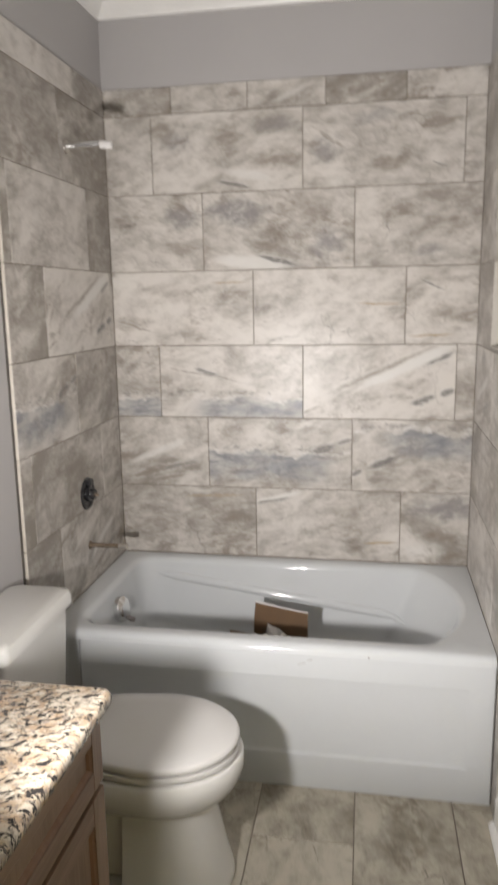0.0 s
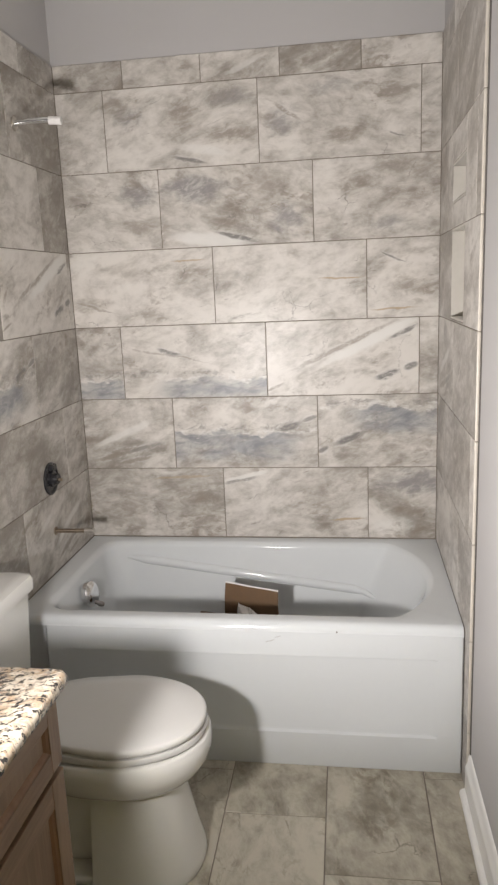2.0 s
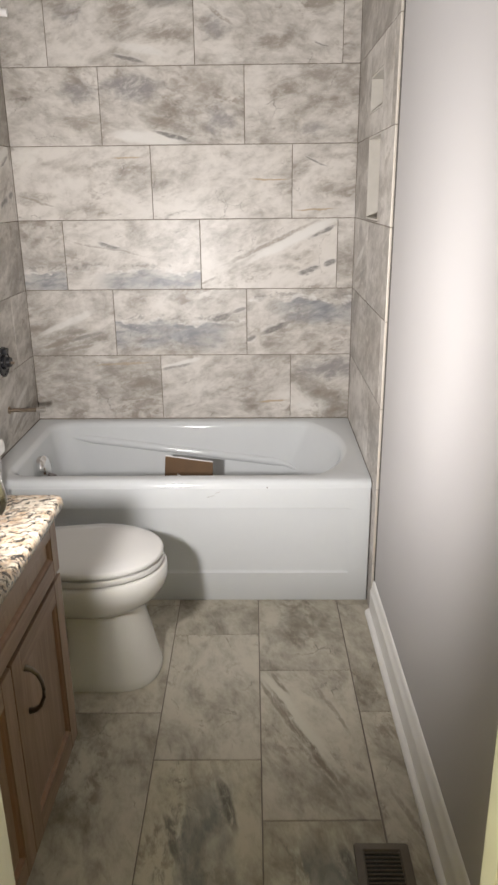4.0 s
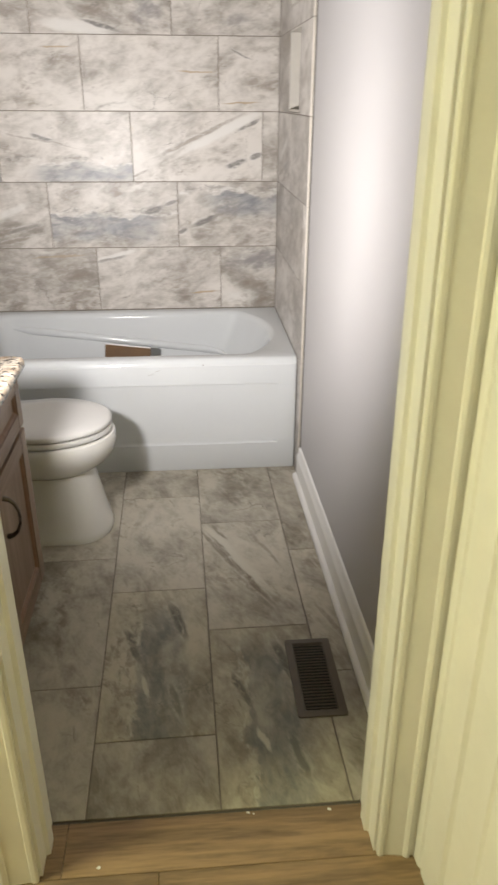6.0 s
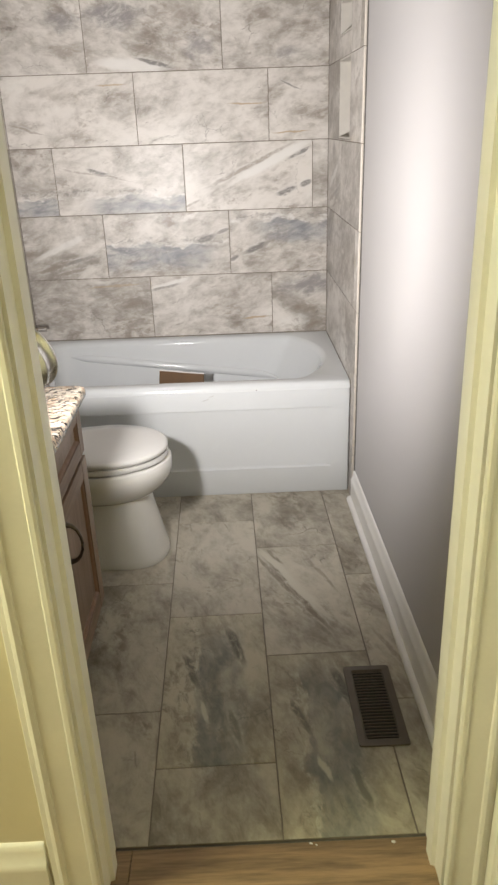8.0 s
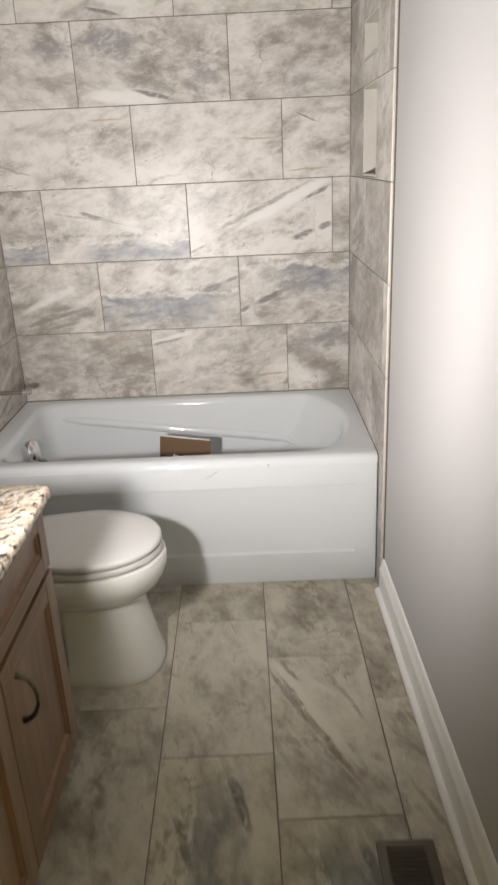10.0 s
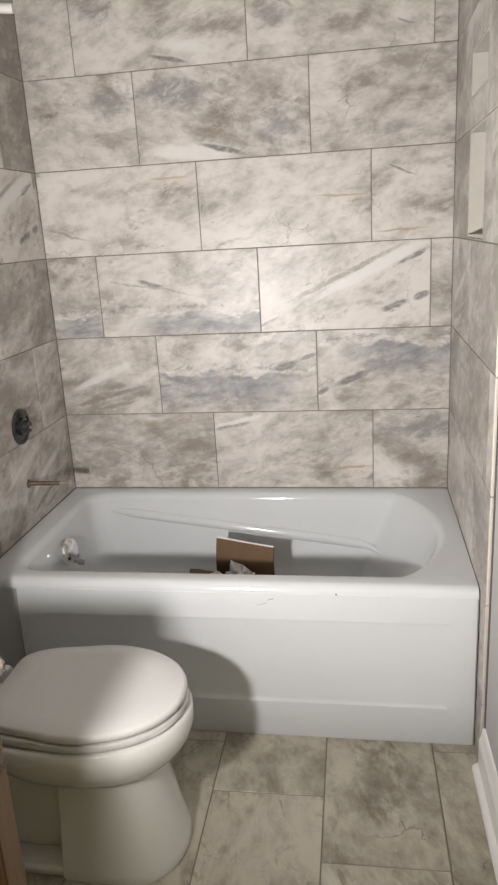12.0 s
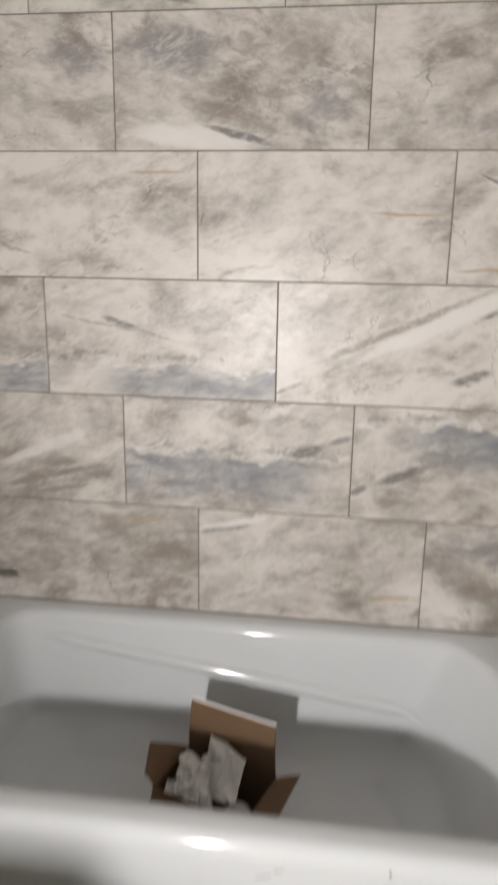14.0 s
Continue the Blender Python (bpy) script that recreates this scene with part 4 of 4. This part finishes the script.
for x, y, size in ((-0.074, -2.475, 0.006), (-0.062, -2.479, 0.004), (0.111, -2.481, 0.007), (-0.398, -2.579, 0.007)):
    bm = bmesh.new()
    bmesh.ops.create_icosphere(bm, subdivisions=1, radius=size / 2)
    for v in bm.verts:
        v.co = Vector((x, y, size * 0.28)) + Vector((v.co.x * 1.4, v.co.y, v.co.z * 0.6)) * (0.8 + 0.5 * random.random())
    tagged(part("plaster_crumb", bm, CEILING_PAINT), "tiny white crumb of plaster on the oak floor", "debris", "crumbs by the threshold")

# ---- cardboard box in the tub ----
box = thing("cardboard_box", (-0.47, -0.36, 0.13), "open brown cardboard box lying in the bathtub", "box")


def sheet(a, b, c, d, thick=0.004):
    """A stiff four-cornered sheet."""
    a, b, c, d = (Vector(p) for p in (a, b, c, d))
    n = (b - a).cross(d - a).normalized() * thick
    return loft([[a, b, c, d], [a + n, b + n, c + n, d + n]])


zb, zt = 0.137, 0.262
P = [Vector((-0.63, -0.41, 0)), Vector((-0.404, -0.486, 0)), Vector((-0.35, -0.335, 0)), Vector((-0.576, -0.258, 0))]
up = lambda p, z: Vector((p.x, p.y, z))
part("bottom", sheet(up(P[0], zb), up(P[1], zb), up(P[2], zb), up(P[3], zb)), CARDBOARD, box)
for k in range(4):
    part("side", sheet(up(P[k], zb), up(P[(k + 1) % 4], zb), up(P[(k + 1) % 4], zt), up(P[k], zt)), CARDBOARD, box)


def bowed(a, b, c, d, sag, thick=0.004, n=10):
    """A cardboard flap hinged on a to b, its far edge c to d bent and a little warped."""
    a, b, c, d = (Vector(p) for p in (a, b, c, d))
    out = (b - a).cross(d - a).normalized()
    rings = []
    for i in range(n + 1):
        f = i / n
        ring = []
        for lo, hi, shift in ((a, d, 0.0), (b, c, 0.0), (b, c, thick), (a, d, thick)):
            ring.append(lo.lerp(hi, f) + out * (shift + sag * math.sin(math.pi * f * 0.9)))
        rings.append(ring)
    return loft(rings)


part("flap", bowed(up(P[3], zt), up(P[2], zt), (-0.352, -0.333, 0.405), (-0.566, -0.262, 0.408), 0.006), CARDBOARD, box, "raised cardboard flap")
part("flap", bowed(up(P[0], zt), up(P[3], zt), (-0.668, -0.302, 0.298), (-0.655, -0.398, 0.285), 0.004), CARDBOARD, box)
part("flap", bowed(up(P[1], zt), up(P[2], zt), (-0.292, -0.305, 0.252), (-0.338, -0.44, 0.236), -0.004), CARDBOARD, box)
part("flap", bowed(up(P[0], zt - 0.002), up(P[1], zt - 0.002), (-0.428, -0.528, 0.2), (-0.648, -0.462, 0.195), 0.003), CARDBOARD, box)
part("torn_edge", tube([(-0.567, -0.264, 0.409), (-0.5, -0.288, 0.4095), (-0.44, -0.307, 0.407), (-0.352, -0.335, 0.406)], 0.0032, 8), PAPER, box, "white torn paper edge of the flap")
settle(box)


def crumpled(corners, folds, depth, seed, n=16):
    """A thin sheet between four corners, creased along sharp folds."""
    a, b, c, d = (Vector(p) for p in corners)
    out = (b - a).cross(d - a).normalized()
    rows = []
    for i in range(n + 1):
        row = []
        for j in range(n + 1):
            u, v = i / n, j / n
            p = a.lerp(b, u).lerp(d.lerp(c, u), v)
            q = Vector((u * folds + seed, v * folds, seed))
            crease = abs(noise.noise(q)) - 0.25 + 0.5 * abs(noise.noise(q * 2.3)) - 0.1
            row.append(p + out * depth * crease * 2 + Vector((0.2, 0.1, 0.15)) * depth * noise.noise(q * 1.7))
        rows.append(row)
    return rows


bm = bmesh.new()
for corners, folds, depth, seed in ((((-0.51, -0.30, 0.338), (-0.42, -0.345, 0.31), (-0.437, -0.425, 0.235), (-0.538, -0.385, 0.25)), 1.8, 0.022, 3.1),
                                    (((-0.575, -0.325, 0.3), (-0.5, -0.345, 0.31), (-0.49, -0.44, 0.235), (-0.6, -0.4, 0.24)), 2.6, 0.03, 7.4),
                                    (((-0.6, -0.395, 0.278), (-0.525, -0.41, 0.282), (-0.5, -0.46, 0.21), (-0.61, -0.42, 0.21)), 3.0, 0.026, 11.7)):
    rows = [[bm.verts.new(p) for p in row] for row in crumpled(corners, folds, depth, seed)]
    for r0, r1 in zip(rows, rows[1:]):
        for k in range(len(r0) - 1):
            bm.faces.new((r0[k], r1[k], r1[k + 1], r0[k + 1]))
paper = part("packing_paper", bm, PAPER, smooth=22)
thicken = paper.modifiers.new("thickness", "SOLIDIFY")
thicken.thickness = 0.0015
bm = lathe([(0.0, 0.0), (0.032, 0.002), (0.036, 0.02), (0.03, 0.05), (0.016, 0.062), (0.0, 0.064)], 20)
bmesh.ops.transform(bm, matrix=pose(-0.432, -0.425, 0.2, 25, 10, 0), verts=bm.verts)
tagged(part("plastic_cap", bm, SCUFF, smooth=50), "grey rounded plastic cap lying in the cardboard box", "cap")
tagged(paper, "crumpled white packing paper in the cardboard box", "packing paper")

# ---- tiles, last ----
CACHE = {}


def tile_mesh(u0, u1, v0, v1, mat, thick=0.0105):
    key = (round(u0, 4), round(u1, 4), round(v0, 4), round(v1, 4), mat.name)
    if key not in CACHE:
        c = 0.0012
        ring = lambda i, h: [(u0 + i, v0 + i, h), (u1 - i, v0 + i, h), (u1 - i, v1 - i, h), (u0 + i, v1 - i, h)]
        CACHE[key] = mesh_from("tile", loft([ring(0, -thick), ring(0, -c), ring(c, 0)], (False, True)), mat)
    return CACHE[key]


def lay(parent, frame_of, u0, u1, v0, v1, centre_u, centre_v, mat, flip=False):
    """One tile: its cut extent, and the middle of the whole tile from which it was cut."""
    g = 0.0014
    ext = (u0 + g - centre_u, u1 - g - centre_u, v0 + g - centre_v, v1 - g - centre_v)
    m = frame_of(centre_u, centre_v)
    if flip:
        ext = (-ext[1], -ext[0], -ext[3], -ext[2])
        m = m @ pose(0, 0, 0, 0, 0, 180)
    me = tile_mesh(*ext, mat)
    if frame_of == ground and u0 < BATH_WALL + 0.01:
        me = me.copy()
        for vert in me.vertices:
            at = m @ vert.co
            if at.y < BATH_WALL + 0.02:
                vert.co = m.inverted() @ Vector((at.x, BATH_WALL + 0.0012, at.z))
    ob = new("tile", me)
    ob.parent = parent
    ob.matrix_world = m


def cols(rx, ry, rz, at):
    m = Matrix((rx, ry, rz)).transposed().to_4x4()
    m.translation = at
    return m


back = lambda u, v: cols(Vector((1, 0, 0)), Vector((0, 0, 1)), Vector((0, -1, 0)), (u, 0, v))
left = lambda u, v: cols(Vector((0, 1, 0)), Vector((0, 0, 1)), Vector((1, 0, 0)), (XL, u, v))
right = lambda u, v: cols(Vector((0, -1, 0)), Vector((0, 0, 1)), Vector((-1, 0, 0)), (XR, -u, v))
SKEW = Matrix.Translation((-0.138, -2.15, 0)) @ pose(0, 0, 0, 0, 0, 0.75) @ Matrix.Translation((0.138, 2.15, 0))   # the floor is laid a little askew
ground = lambda u, v: SKEW @ cols(Vector((0, 1, 0)), Vector((-1, 0, 0)), Vector((0, 0, 1)), (-v, u, 0))


def course(parent, frame_of, lo, hi, joint, u0, u1, prints, v0, v1, holes=(), faces=PRINTS, LEN=LEN):
    """One row: whole tiles of LEN from a joint on, cut at the ends and round the holes."""
    start = joint - LEN * math.ceil((joint - u0) / LEN)
    k = 0
    while start < u1 - 0.004:
        a, b = max(start, u0), min(start + LEN, u1)
        if b - a > 0.006:
            mat = faces[prints[k % len(prints)].lstrip("-")]
            flip = prints[k % len(prints)].startswith("-")
            pieces = [(a, b, lo, hi)]
            for h0, h1, g0, g1 in holes:
                cut = []
                for p0, p1, q0, q1 in pieces:
                    if h1 <= p0 or h0 >= p1 or g1 <= q0 or g0 >= q1:
                        cut.append((p0, p1, q0, q1))
                        continue
                    cut += [(p0, h0, q0, q1)] if h0 > p0 + 0.004 else []
                    cut += [(h1, p1, q0, q1)] if h1 < p1 - 0.004 else []
                    w0, w1 = max(p0, h0), min(p1, h1)
                    cut += [(w0, w1, q0, g0)] if g0 > q0 + 0.004 else []
                    cut += [(w0, w1, g1, q1)] if g1 < q1 - 0.004 else []
                pieces = cut
            for p0, p1, q0, q1 in pieces:
                lay(parent, frame_of, p0, p1, q0, q1, start + LEN / 2, (v0 + v1) / 2, mat, flip)
            k += 1
        start += LEN


T3 = LEN / 3
heights = [(0.503, L1)] + [(L1 + k * ROW, L1 + (k + 1) * ROW) for k in range(5)]
J = -0.005
back_rows = [(J, ("misty", "vein_high", "shaded")), (J - T3, ("vein_low", "slate_mid", "slate_high")), (J - 2 * T3, ("slate_low", "slate_low", "vein", "cloud")),
             (J, ("streaked", "pale", "cracked")), (J - T3, ("veiled", "dusk", "smoky")), (J - 2 * T3, ("cloud", "stormy", "drifting", "cloud"))]
for (lo, hi), (joint, prints) in zip(heights, back_rows):
    course(wall_back, back, lo, hi, joint, XL, XR, prints, hi - ROW, hi)
strip = ("grey", "cloud", "vein_low", "grey", "cloud")
edges = [XL, -0.921, -0.618, -0.319, -0.02, XR]
for k in range(5):
    lay(wall_back, back, edges[k], edges[k + 1], L1 + 5 * ROW, TILE_TOP, (edges[k] + edges[k + 1]) / 2 + 0.15 * (-1) ** k, TILE_TOP - 0.05 * (k % 3), PRINTS[strip[k]])

side_heights = [(0.002, L1 - 2 * ROW), (L1 - 2 * ROW, L1 - ROW)] + heights
# mostly the dark grey print: the left wall's dimness is put into its tiles
left_rows = [(-0.42, ("grey",)), (-0.21, ("grey",)), (-0.63, ("grey", "vein_low", "grey")), (-0.21, ("grey", "-grey", "cloud")), (-0.415, ("slate_mid", "grey")), (-0.629, ("grey", "vein", "cloud")), (-0.234, ("grey", "cloud", "grey")), (-0.446, ("grey", "-grey"))]
right_rows = [(0.42, ("grey",)), (0.21, ("grey",)), (0.62, ("grey", "cloud")), (0.21, ("grey", "-grey", "cloud")), (0.415, ("vein_low", "grey")), (0.62, ("cloud", "grey")), (0.21, ("grey", "cloud", "grey")), (0.415, ("grey", "-grey"))]
for k, (lo, hi) in enumerate(side_heights):
    lo2 = max(lo, 0.002)
    front = -0.8 if hi <= 0.51 else 0.0
    course(wall_left, left, lo2, hi, left_rows[k][0], TILE_FRONT, min(-0.001, front), left_rows[k][1], hi - ROW, hi)
    holes = [(-NICHE_Y[1], -NICHE_Y[0], z0, z1) for z0, z1 in NICHES]
    course(wall_right, right, lo2, hi, right_rows[k][0], max(0.001, -front), -TILE_FRONT, right_rows[k][1], hi - ROW, hi, holes)
course(wall_left, left, L1 + 5 * ROW, TILE_TOP, -0.3, TILE_FRONT, -0.001, ("pale", "grey", "cloud"), TILE_TOP - 0.3, TILE_TOP)
course(wall_right, right, L1 + 5 * ROW, TILE_TOP, 0.3, 0.001, -TILE_FRONT, ("grey", "cloud", "pale"), TILE_TOP - 0.3, TILE_TOP)

# niche linings
for z0, z1 in NICHES:
    y0, y1, x0, x1 = NICHE_Y[0], NICHE_Y[1], XR + 0.0005, XR + 0.108
    for spec in ((x0, x1, y1 - 0.008, y1 - 0.0005, z0 + 0.0085, z1 - 0.0085), (x0, x1, y0 + 0.0005, y0 + 0.008, z0 + 0.0085, z1 - 0.0085), (x0, x1, y0 + 0.0005, y1 - 0.0005, z0 + 0.0005, z0 + 0.008), (x0, x1, y0 + 0.0005, y1 - 0.0005, z1 - 0.008, z1 - 0.0005), (x1 - 0.008, x1 - 0.0005, y0 + 0.0085, y1 - 0.0085, z0 + 0.0085, z1 - 0.0085)):
        part("tile", boxes(spec, bevel=0.001, segments=1), NICHE_EDGE, wall_right)

# floor tiles
TW = 0.3045
columns = [(-1.053, -1.24, ("grey", "-grey")), (-0.748, -1.44, ("cloud", "grey", "-cloud")), (-0.443, -1.636, ("-grey", "slate_mid", "cloud", "grey")), (-0.138, -1.846, ("grey", "slate_mid", "vein", "-grey")), (0.168, -2.05, ("-grey", "-vein", "grey"))]
course(floor, ground, 1.053, 1.214, -1.24, BATH_WALL, -0.76, ("grey", "-grey"), 1.053, 1.358, (), DIMMED_FLOOR_PRINTS, FLOOR_LEN)
for x, joint, prints in columns:
    course(floor, ground, -min(x + TW, PR + 0.025), -x, joint, BATH_WALL, -0.76, prints, -x - TW, -x, (), DIMMED_FLOOR_PRINTS, FLOOR_LEN)

# oak planks in the hall
PW = 0.127
random.seed(3)
for k in range(18):
    y1 = -2.469 - k * PW
    x = -2.0 - random.random() * 0.9
    while x < 0.3:
        n = 0.55 + random.random() * 0.7
        a, b = max(x, -1.9), min(x + n, 0.3)
        if b - a > 0.05:
            key = ("oak", round(b - a, 2))
            if key not in CACHE:
                half, g, c = (b - a) / 2 - 0.0006, PW / 2 - 0.0006, 0.0012
                ring = lambda i, h: [(-half + i, -g + i, h), (half - i, -g + i, h), (half - i, g - i, h), (-half + i, g - i, h)]
                CACHE[key] = mesh_from("plank", loft([ring(0, -0.006), ring(0, -c), ring(c, 0)], (False, True)), OAK)
            ob = new("plank", CACHE[key])
            ob.parent = hall_floor
            ob.location = ((a + b) / 2, y1 - PW / 2, 0)
        x += n
